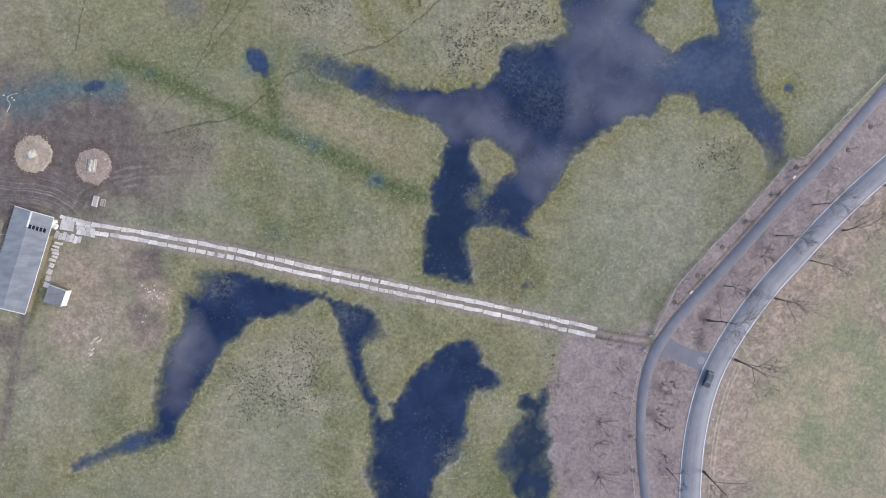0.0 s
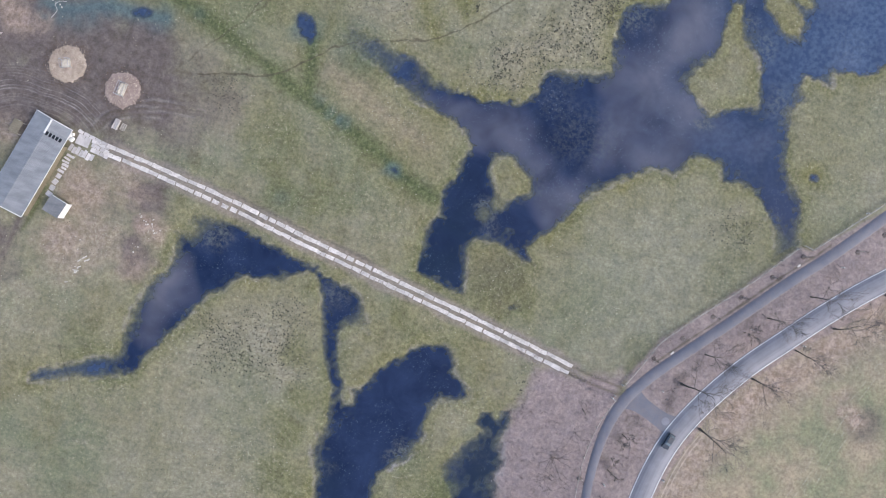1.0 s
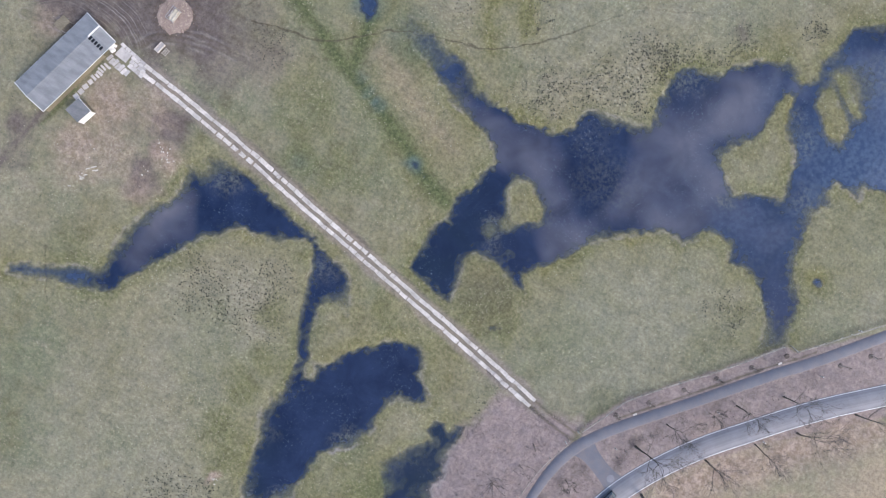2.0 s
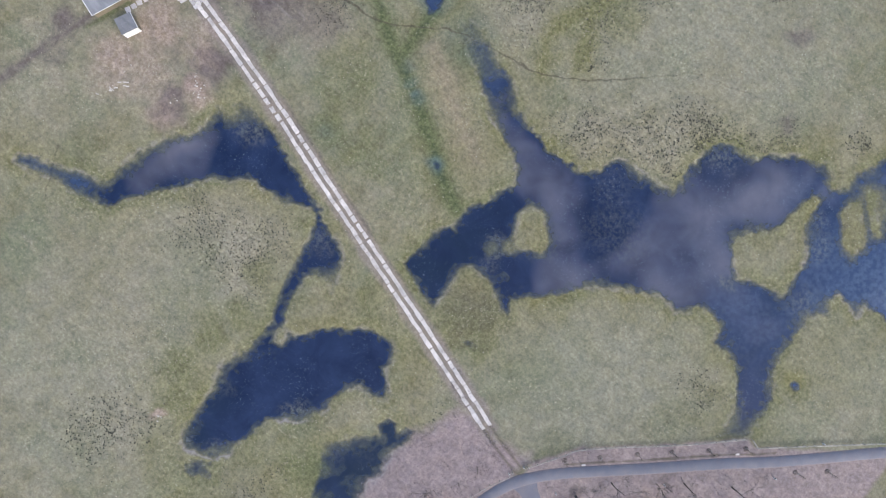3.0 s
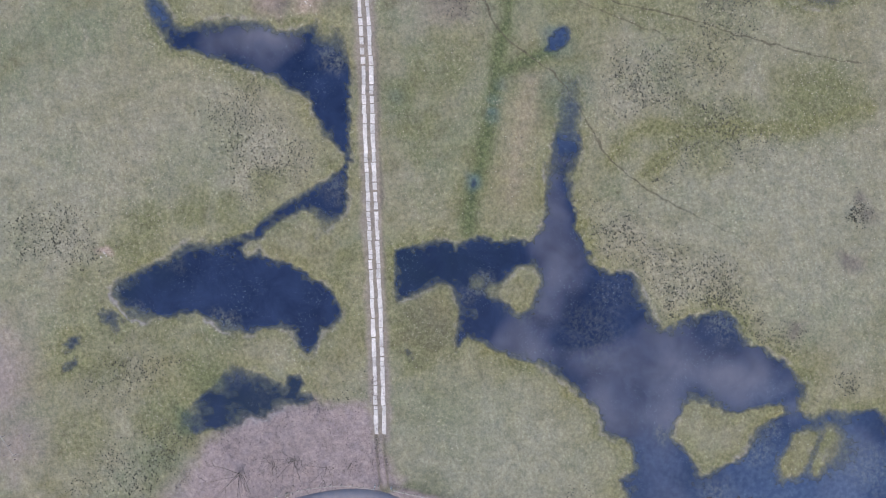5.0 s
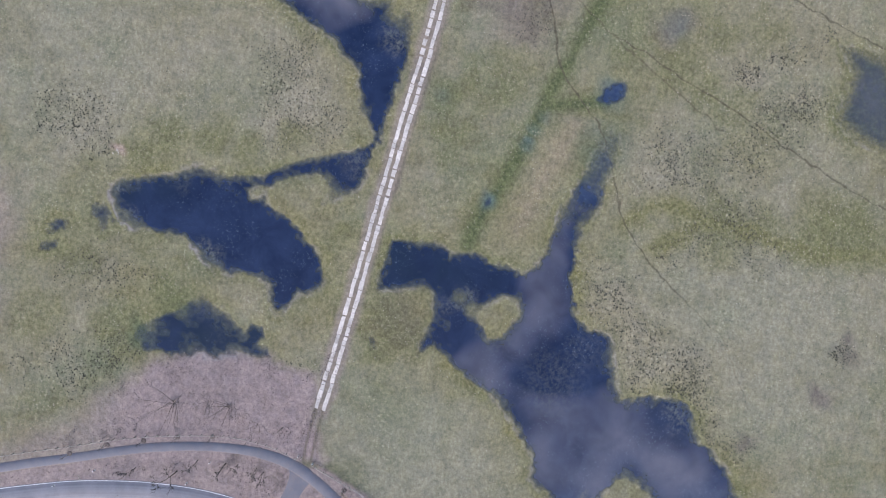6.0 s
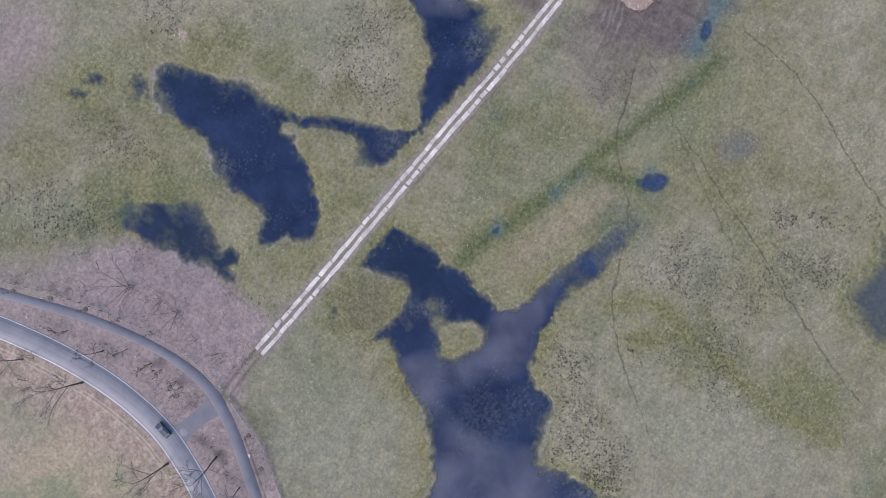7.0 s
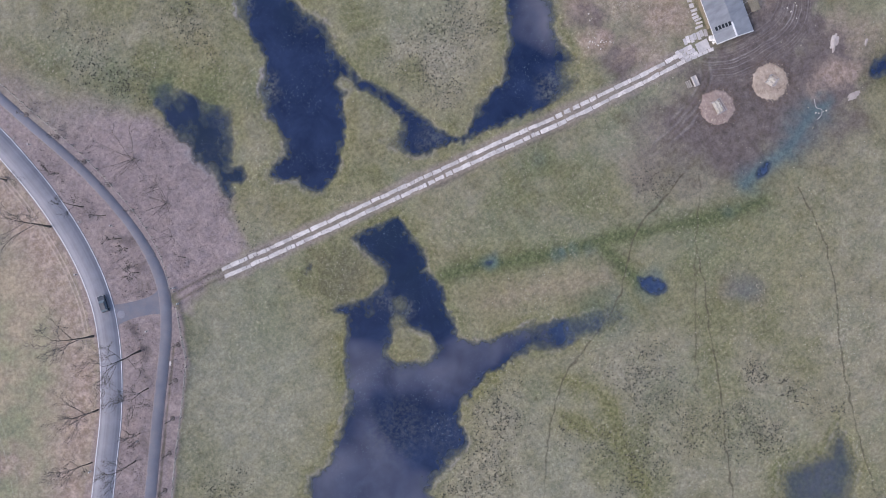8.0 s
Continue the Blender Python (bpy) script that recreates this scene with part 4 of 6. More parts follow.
def build_ground():
    index = np.arange(NX * NY).reshape(NY, NX)
    quads = np.stack([index[:-1, :-1], index[:-1, 1:], index[1:, 1:], index[1:, :-1]], -1).reshape(-1, 4)
    verts = np.stack([gx, gy, HEIGHT], -1).reshape(-1, 3)
    loop = np.r_[index[0, :-1], index[:-1, -1], index[-1, :0:-1], index[:0:-1, 0]]
    rim, rings = loop, []
    total = len(verts)
    za, zb, zc, zd, ze = (z.reshape(-1, 4) for z in (ZA, ZB, ZC, ZD, ZE))
    for k in (3.0, 24.0):
        far = verts[loop] * np.array([k, k, 0.0])
        ids = total + np.arange(len(loop))
        quads = np.vstack([quads, np.stack([rim, ids, np.roll(ids, -1), np.roll(rim, -1)], -1)])
        rings.append(far)
        total, rim = total + len(loop), ids
        blank = np.tile([0.15, 0, 0, 0], (len(loop), 1))
        za, zb, zc = np.vstack([za, blank]), np.vstack([zb, blank * 0]), np.vstack([zc, blank * 0])
        far_off = np.tile([2.0, 0, 2.0, 0], (len(loop), 1))
        zd, ze = np.vstack([zd, far_off]), np.vstack([ze, far_off])
    me = raw_mesh("ground", np.vstack([verts, *rings]), quads)
    for key, data in (("zones_a", za), ("zones_b", zb), ("zones_c", zc), ("zones_d", zd), ("zones_e", ze)):
        me.attributes.new(key, "FLOAT_COLOR", "POINT").data.foreach_set("color", data.astype(np.float32).ravel())
    me.materials.append(M_GROUND)
    tagged(new("ground", me), "damp winter meadow with worn grass, mud and brown banks", "ground", kind="structure")


WEED_NEAR = [(10.9, 13.1, 3.5, 1), (12.5, 9, 3, 0.6), (78.7, 58.4, 5, 0.8), (11.6, -47.6, 3.5, 0.8), (4.3, -53, 4, 0.9),
             (-11.5, -21.5, 4, 0.7), (-56, -8.5, 5, 0.8), (21.7, 45, 7, 0.3), (70.4, 71, 4.5, 1), (64.7, 75.6, 3.5, 0.9),
             (-13, -77.5, 3, 1), (-4, -74.5, 3, 1), (76.5, 92, 6, 1), (36, 71.6, 5, 0.8), (92, 77, 5, 0.8)]
WEED_FAR = [(82, 98, 6, 1), (78, 86, 3, 0.9), (60, 48.5, 2.5, 0.8), (84, 62, 4, 0.7), (90, 68, 4, 0.8), (58, 90, 4, 0.6),
            (-28, 46.5, 5, 0.6), (24, -48, 6, 0.2), (17, -52, 3.5, 0.5), (-22, -17, 4, 0.6), (17, 22, 6, 0.5), (82, 25, 6, 0.6),
            (88, 20, 5, 0.9), (-15, -62, 4, 0.4), (30, 38, 10, 0.35)]
# Where cloud reflections are painted on the water: x, y, radius, strength.
CLOUD_SHEEN = [(79.3, 93.1, 8.0, 0.75), (88.7, 87.3, 5.8, 0.7), (74.2, 81.6, 3.6, 0.4), (10.9, 33.2, 7.2, 0.8), (20.8, 28.2, 6.5, 0.7), (2.2, 32.6, 5.1, 0.7), (-4.1, 35.2, 3.8, 0.75), (-9.5, 38.8, 3.5, 0.75),
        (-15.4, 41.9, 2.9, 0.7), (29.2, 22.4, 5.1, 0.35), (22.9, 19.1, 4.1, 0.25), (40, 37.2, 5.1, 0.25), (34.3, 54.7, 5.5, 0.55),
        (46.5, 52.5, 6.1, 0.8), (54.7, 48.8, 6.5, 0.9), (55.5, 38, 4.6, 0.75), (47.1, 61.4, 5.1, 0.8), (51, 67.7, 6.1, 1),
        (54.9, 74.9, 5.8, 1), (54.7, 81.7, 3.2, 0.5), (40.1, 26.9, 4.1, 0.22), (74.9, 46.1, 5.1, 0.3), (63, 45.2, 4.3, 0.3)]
CLOUD_SHEEN_EDGE = [(-23.3, 45.9, 3.2, 0.65), (-30.0, 47.9, 3.2, 0.55), (42.1, 57.5, 5.8, 0.5), (47.9, 35.7, 5.8, 0.55), (39.2, 34.2, 6.5, 0.5), (77.2, 49.7, 5.8, 0.45), (67, 45.2, 6.5, 0.35),
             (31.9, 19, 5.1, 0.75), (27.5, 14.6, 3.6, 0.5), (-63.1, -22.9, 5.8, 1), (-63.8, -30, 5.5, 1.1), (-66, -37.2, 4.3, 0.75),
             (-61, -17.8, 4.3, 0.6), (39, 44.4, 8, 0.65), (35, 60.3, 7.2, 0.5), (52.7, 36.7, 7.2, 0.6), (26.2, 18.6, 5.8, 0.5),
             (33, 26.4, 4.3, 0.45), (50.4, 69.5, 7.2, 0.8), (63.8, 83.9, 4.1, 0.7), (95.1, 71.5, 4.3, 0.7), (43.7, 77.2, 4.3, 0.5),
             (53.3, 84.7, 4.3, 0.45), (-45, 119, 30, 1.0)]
WEED = WEED_NEAR + WEED_FAR


def build_water():
    """A sheet of water in each hollow, at one level."""
    wet = HEIGHT < WATER + 0.03
    cells = wet[:-1, :-1] | wet[:-1, 1:] | wet[1:, 1:] | wet[1:, :-1]
    index = np.arange(NX * NY).reshape(NY, NX)
    quads = np.stack([index[:-1, :-1], index[:-1, 1:], index[1:, 1:], index[1:, :-1]], -1)[cells]
    depth = np.clip(WATER - HEIGHT, 0, None)
    # Mask of the painted cloud reflections, with wavering outlines.
    cloud_sheen = drifts(gx + 3 * value_noise(gx, gy, 9, 21) + 0.7 * value_noise(gx, gy, 3, 24), gy + 3 * value_noise(gx, gy, 10, 23) + 0.7 * value_noise(gx, gy, 3, 25), CLOUD_SHEEN + CLOUD_SHEEN_EDGE)
    weed = spots(gx + 1.5 * value_noise(gx, gy, 3, 22), gy, WEED)
    # Eastern rows paint bright sky reflection into the blue; western rows are shallow tails.
    sky_and_shoal = spots(gx + 4 * value_noise(gx, gy, 7, 26), gy + 4 * value_noise(gx, gy, 7, 27), [(62, 55, 26, .14), (88, 74, 22, .8), (97, 86, 20, .9), (72, 46, 14, .4), (76, 78, 12, .5), (70, 92, 10, .5), (84, 98, 12, .6), (60, 76, 8, .3), (85, 60, 9, .45), (94, 78, 14, .95), (-88, -55, 7, .8), (-80, -51, 6, .6), (-30, 47, 6, .6), (-21, 44.5, 7, .4)])
    data = np.stack([cloud_sheen, weed, 1 - np.exp(-depth * 5.0), np.maximum(sky_and_shoal, spots(gx, gy, [(row[0], row[1], row[2] * 1.3, 0.45) for row in POOLS[:4]]))], -1).reshape(-1, 4)
    murk = spots(gx + 2 * value_noise(gx, gy, 5, 28), gy + 2 * value_noise(gx, gy, 5, 29), [(26, -44, 11, 1), (27, -54, 10, 1), (22, -63, 6, .9), (20, -40, 6, .9), (2, -4, 7, .8), (4, 8, 6, .7), (-12, -76, 6, .7), (-14, -64, 6, .5), (3, 20, 6, .4)]).ravel()
    places = np.stack([gx, gy, np.full_like(gx, WATER)], -1).reshape(-1, 3)
    middle = places[quads[:, 0], :2]
    names = [("lake", LAKE_EAST + LAKE_WEST, "dark blue shallow lake with painted cloud reflections and grassy islands"),
             ("crescent_pond", LEFT_POND_A + LEFT_POND_B, "dark blue crescent pond with a shallow tail"),
             ("round_pond", SOUTH_POND, "dark blue pond with a pale reedy rim"),
             ("bank_pond", DARK_POND, "dark green-blue pond below the brown bank"),
             ("far_pond", FAR_POND, "greyish shallow flood pool in the meadow")]
    near_by = np.stack([near(middle[:, 0], middle[:, 1], p, True, 5.0) for _, p, _ in names])
    owner = np.where(near_by.min(0) < 4.5, near_by.argmin(0), len(names))
    names.append(("pool", None, "small puddles of blue water in the meadow"))
    for n, (name, _, label) in enumerate(names):
        mine = quads[owner == n]
        if not len(mine):
            continue
        used, local = np.unique(mine, return_inverse=True)
        me = raw_mesh(name, places[used], local.reshape(-1, 4))
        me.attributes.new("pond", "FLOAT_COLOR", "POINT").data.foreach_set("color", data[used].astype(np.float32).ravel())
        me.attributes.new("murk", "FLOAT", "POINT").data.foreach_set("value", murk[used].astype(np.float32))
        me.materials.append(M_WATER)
        tagged(new("water_" + name, me), label, "water", kind="structure")


build_ground()
build_water()


# ---- small builders ----
def part(name, bm, material, parent=None, label=""):
    """Links a bmesh as one mesh object under a thing or under a part."""
    me = bpy.data.meshes.new(name)
    bm.to_mesh(me)
    bm.free()
    me.materials.append(material)
    ob = new(name, me)
    ob.parent = parent
    return tagged(ob, label)


def share(name, me, m, parent):
    ob = new(name, me)
    ob.parent = parent
    ob.matrix_basis = m
    return ob


def box(bm, sx, sy, sz, m=None, bevel=0.0):
    """Adds a box of that size, standing on its base, moved by m."""
    made = bmesh.ops.create_cube(bm, size=1.0, matrix=Matrix.Translation((0, 0, sz / 2)) @ Matrix.Diagonal((sx, sy, sz, 1)))
    if bevel:
        edges = list({e for v in made["verts"] for e in v.link_edges})
        made = bmesh.ops.bevel(bm, geom=edges, offset=bevel, segments=1, affect="EDGES", clamp_overlap=True)
    if m is not None:
        bmesh.ops.transform(bm, matrix=m, verts=made["verts"])
    return made["verts"]


def boxed(sx, sy, sz, m=None, bevel=0.0):
    bm = bmesh.new()
    box(bm, sx, sy, sz, m, bevel)
    return bm


def empty(name, m):
    ob = new(name)
    ob.matrix_basis = m
    return ob


def ribbon(line, offsets, heights):
    """A strip swept along a line: its cross-section has those sideways offsets and heights."""
    line = np.array(line, float)
    ahead = np.gradient(line, axis=0)
    ahead /= np.hypot(*ahead.T)[:, None]
    left = np.stack([-ahead[:, 1], ahead[:, 0]], -1)
    n, k = len(line), len(offsets)
    verts = np.concatenate([np.column_stack([line + left * o, np.full(n, z)]) for o, z in zip(offsets, heights)])
    index = np.arange(n * k).reshape(k, n)
    quads = np.stack([index[:-1, :-1], index[1:, :-1], index[1:, 1:], index[:-1, 1:]], -1).reshape(-1, 4)[:, ::-1]
    return verts, quads


# ---- road, cycle path and their link ----
def build_roads():
    def strip(name, line, half, top, material, label, parent=None):
        v, q = ribbon(line, (half + 0.25, half, 0.0, -half, -half - 0.25), (top - 0.35, top, top + 0.05, top, top - 0.35))
        if name == "pavement":
            middle = np.tile(line, (5, 1))
            narrow = 1 - 0.19 * step(-28.0, -46.0, middle[:, 1])[:, None]
            v[:, :2] = middle + (v[:, :2] - middle) * narrow
        me = raw_mesh(name, v, q[:, ::-1], False)
        me.attributes.new("across", "FLOAT", "POINT").data.foreach_set("value", np.repeat([half + 0.25, half, 0.0, -half, -half - 0.25], len(line)).astype(np.float32))
        me.materials.append(material)
        ob = new(name, me)
        ob.parent = parent
        return tagged(ob, label)

    road = tagged(strip("road", road_line, 2.86, 0.20, M_ROAD, "pale grey two-lane country road with white edge lines"), category="road", kind="structure")
    for o in (2.68, -2.68):
        v, q = ribbon(road_line, (o + 0.075, o - 0.075), (0.214, 0.214))
        me = raw_mesh("edge_line", v, q[:, ::-1])
        me.materials.append(M_LINE)
        ob = tagged(new("edge_line", me), "white painted edge line")
        ob.parent = road
    tagged(strip("pavement", path_line, 1.45, 0.17, M_PATH, "smooth blue-grey asphalt cycle path"), category="path", kind="structure")
    v, q = ribbon(LINK, (2.6, 1.9, 0.0, -1.9, -2.6), (0.0, 0.150, 0.165, 0.150, 0.0))
    along = np.linspace(0, 1, len(LINK))
    flare = np.tile(1 + 1.3 * np.exp(-along * 9) + 1.0 * np.exp(-(1 - along) * 9), 5)[:, None]
    middle = np.tile(LINK, (5, 1))
    v[:, :2] = middle + (v[:, :2] - middle) * flare
    me = raw_mesh("pavement_link", v, q[:, ::-1], False)
    me.materials.append(M_LINK)
    tagged(new("pavement_link", me), "short asphalt link between cycle path and road", "path", kind="structure")


build_roads()


# ---- the slab track ----
def build_track():
    rng = random.Random(4)
    track = tagged(empty("slab_track", Matrix.Identity(4)), "two strips of pale weathered concrete slabs across the meadow", "track", kind="structure")
    shapes = []
    for n in range(5):
        bm = boxed(1, 1, 0.16, bevel=0.03)
        for v in bm.verts:
            v.co.x += rng.uniform(-0.03, 0.03)
            v.co.y += rng.uniform(-0.17, 0.17)
        me = bpy.data.meshes.new("slab")
        bm.to_mesh(me)
        bm.free()
        me.materials.append(M_SLAB)
        shapes.append(me)
    line = smooth(TRACK, 0.5)
    for o in (0.98, -0.98):
        xy, ahead = evenly(line, 2.48)
        for (x, y), (ax, ay) in zip(xy, ahead):
            length, width = 2.42 + rng.uniform(-0.16, 0.05), 0.88 + rng.uniform(-0.14, 0.08)
            if rng.random() < 0.08:
                length *= 0.72
            px, py = x - ay * o + rng.uniform(-.12, .12), y + ax * o + rng.uniform(-.09, .09)
            m = pose(px, py, 0.0 + rng.uniform(-0.01, 0.02), rng.uniform(-1, 1), rng.uniform(-1, 1), math.degrees(math.atan2(ay, ax)) + rng.uniform(-2, 2))
            if rng.random() < 0.18:
                cut = rng.uniform(0.35, 0.65)
                for f, k in ((cut, -(1 - cut) / 2), (1 - cut, cut / 2)):
                    share("slab", rng.choice(shapes), m @ pose(k * length, rng.uniform(-.06, .06), 0, 0, 0, rng.uniform(-3, 3)) @ Matrix.Diagonal((f * length - 0.1, width, 1, 1)), track)
                continue
            share("slab", rng.choice(shapes), m @ Matrix.Diagonal((length, width, 1, 1)), track)


build_track()


# ---- farmyard ----
def gable_roof(bm, width, length, eaves, ridge, thick):
    """One slope pair as a closed slab."""
    pts = [(-width / 2, eaves), (0, ridge), (width / 2, eaves), (width / 2, eaves - thick), (0, ridge - thick), (-width / 2, eaves - thick)]
    ends = [[bm.verts.new((x, y, z)) for x, z in pts] for y in (-length / 2, length / 2)]
    for n in range(6):
        bm.faces.new([ends[0][n], ends[0][(n + 1) % 6], ends[1][(n + 1) % 6], ends[1][n]])
    for q in ends:
        bm.faces.new([q[0], q[1], q[4], q[5]])
        bm.faces.new([q[1], q[2], q[3], q[4]])
    bmesh.ops.recalc_face_normals(bm, faces=bm.faces)


def corrugated(width, length, waves, depth):
    """A wavy sheet: waves run down its length."""
    bm = bmesh.new()
    cols = waves * 4
    rows = [[bm.verts.new((width * (i / cols - 0.5), y, depth * math.cos(i / cols * waves * math.tau) + z)) for i in range(cols + 1)]
            for z in (0.0, -0.02) for y in (-length / 2, length / 2)]
    for a, b in ((0, 1), (3, 2)):
        for i in range(cols):
            bm.faces.new([rows[a][i], rows[a][i + 1], rows[b][i + 1], rows[b][i]])
    for a, b in ((2, 0), (1, 3)):
        for i in range(cols):
            bm.faces.new([rows[a][i], rows[a][i + 1], rows[b][i + 1], rows[b][i]])
    return bm


def mesh_of(name, bm, material):
    me = bpy.data.meshes.new(name)
    bm.to_mesh(me)
    bm.free()
    me.materials.append(material)
    return me


def wall_of(bm, length, height, m, thick=0.18):
    """A boarded wall with raised battens."""
    box(bm, length, thick, height, m)
    for n in range(int(length / 0.6)):
        box(bm, 0.07, thick + 0.06, height, m @ pose(-length / 2 + 0.3 + 0.6 * n, 0, 0))


def build_barn():
    base = pose(-103.3, -2.8, 0.0, 0, 0, -16.6)
    barn = tagged(empty("barn", base), "long low barn with a grey-blue sheet roof and white verge boards", "barn")
    W2, L2, eaves, ridge = 4.7, 12.2, 2.1, 2.9
    bm = bmesh.new()
    wall_of(bm, 20.0, eaves, pose(W2, -L2 + 10.0, 0, 0, 0, 90))
    box(bm, 0.22, 0.22, eaves, pose(W2, L2 - 0.2, 0))
    part("wall", bm, M_BOARD, barn, "weathered brown board wall with an open bay")
    bm = bmesh.new()
    wall_of(bm, 2 * L2, eaves, pose(-W2, 0, 0, 0, 0, 90))
    part("wall", bm, M_BOARD, barn)
    for y in (L2, -L2):
        bm = bmesh.new()
        wall_of(bm, 2 * W2 - 0.4, eaves, pose(0, y - math.copysign(0.12, y), 0))
        q = [bm.verts.new((x, y - math.copysign(d, y), z)) for d in (0.05, 0.2) for x, z in ((-W2, eaves), (W2, eaves), (0, ridge - 0.1))]
        bm.faces.new(q[:3]), bm.faces.new(q[3:])
        part("gable_wall", bm, M_BOARD, barn)
    bm = boxed(2 * W2 - 0.5, 2 * L2 - 0.5, 0.06)
    part("barn_floor", bm, M_YARD, barn)
    bm = bmesh.new()
    gable_roof(bm, 9.9, 25.0, eaves, ridge, 0.12)
    roof = part("roof", bm, M_ROOF, barn, "flat-pitched roof of grey-blue sheets with pale streaks")
    slope = math.hypot(4.95, ridge - eaves)
    tilt = math.degrees(math.atan2(ridge - eaves, 4.95))
    sheet = mesh_of("roof_sheet", corrugated(1.235, slope / 2 + 0.1, 7, 0.014), M_ROOF)
    pale = mesh_of("pale_sheet", corrugated(1.235, slope / 2 + 0.1, 7, 0.014), M_ROOF2)
    for side in (1, -1):
        for n in range(20):
            y = -12.35 + 1.25 * n + 0.475
            for k in (0, 1):
                along = slope * (0.26 + 0.49 * k)
                x, z = side * along * math.cos(radians(tilt)), ridge - along * math.sin(radians(tilt)) + (0.075 if k == 0 else 0.045)
                light = side > 0 and y > 9.4
                m = pose(x, y, z, 0, 0, 0) @ pose(0, 0, 0, 0, side * tilt, 0) @ pose(0, 0, 0, 0, 0, 90)
                share("roof_sheet", pale if light else sheet, m, roof)
    part("ridge_cap", boxed(0.36, 25.1, 0.05, pose(0, 0, ridge + 0.09)), M_ROOF, roof)
    for y in (12.55, -12.55):
        for side in (1, -1):
            bm = boxed(slope + 0.05, 0.16, 0.32, pose(side * 2.49, y, (eaves + ridge) / 2 - 0.14) @ pose(0, 0, 0, 0, side * tilt, 0))
            part("verge_board", bm, M_WHITE, roof, "white verge board")
    part("gutter", boxed(0.16, 25.0, 0.12, pose(5.02, 0, eaves - 0.1), 0.03), M_WHITE, roof, "pale gutter")
    part("gutter", boxed(0.14, 25.0, 0.12, pose(-5.02, 0, eaves - 0.1), 0.03), M_STEEL, roof)
    part("roof_divider", boxed(0.40, 3.9, 0.12, pose(0.05, 10.6, ridge + 0.12)), M_WHITE, roof, "white strip beside the pale roof bay")
    for n in range(5):
        along = 0.62 + 0.84 * n
        z = ridge - along * math.sin(radians(tilt)) + 0.07
        m = pose(along * math.cos(radians(tilt)), 8.85, z) @ pose(0, 0, 0, 0, tilt, 0)
        light = part("skylight", boxed(0.76, 1.22, 0.10, m, 0.02), M_ROOF2, roof, "skylight with a dark pane")
        part("pane", boxed(0.60, 1.04, 0.03, m @ pose(0, 0, 0.1)), M_DARK, light)
    return base


BARN = build_barn()


def build_shed():
    shed = tagged(empty("shed", pose(-94.5, -11.75, ground_z(-94.5, -11.75) - 0.03, 0, 0, -19.5)), "small shed with a grey sheet roof and white end wall", "shed")
    for x in (-2.0, 2.0):
        bm = bmesh.new()
        wall_of(bm, 4.1, 2.3, pose(x, 0, 0, 0, 0, 90), 0.12)
        part("wall", bm, M_WHITE if x > 0 else M_BOARD, shed, "white painted end wall" if x > 0 else "")
    for y in (-2.0, 2.0):
        bm = bmesh.new()
        wall_of(bm, 3.86, 2.3, pose(0, y, 0), 0.12)
        part("wall", bm, M_BOARD, shed)
    roof = part("roof", boxed(4.26, 4.3, 0.08, pose(0, 0, 2.33, 0, 2, 0), 0.02), M_ROOF_OLD, shed)
    sheet = mesh_of("roof_sheet", corrugated(1.06, 4.32, 5, 0.014), M_ROOF_OLD)
    for n in range(4):
        x = -1.6 + 1.066 * n
        share("roof_sheet", sheet, pose(x, 0, 2.45 - math.sin(radians(2)) * x, 0, 2, 0), roof)
    part("verge_board", boxed(4.3, 0.1, 0.16, pose(0, 2.2, 2.34, 0, 2, 0)), M_WHITE, roof)
    leanto = tagged(empty("field_shelter", pose(-108.8, 5.4, ground_z(-108.8, 5.4), 0, 0, -16.6)), "low brown lean-to shelter on posts behind the barn", "shelter")
    part("roof", boxed(2.6, 3.4, 0.08, pose(0, 0, 1.9, 0, -5, 0), 0.02), M_BOARD, leanto)
    for x in (-1.1, 1.1):
        for y in (-1.5, 1.5):
            part("post", boxed(0.12, 0.12, 1.92 + 0.05 * x, pose(x, y, 0), 0.01), M_WOOD, leanto)


build_shed()


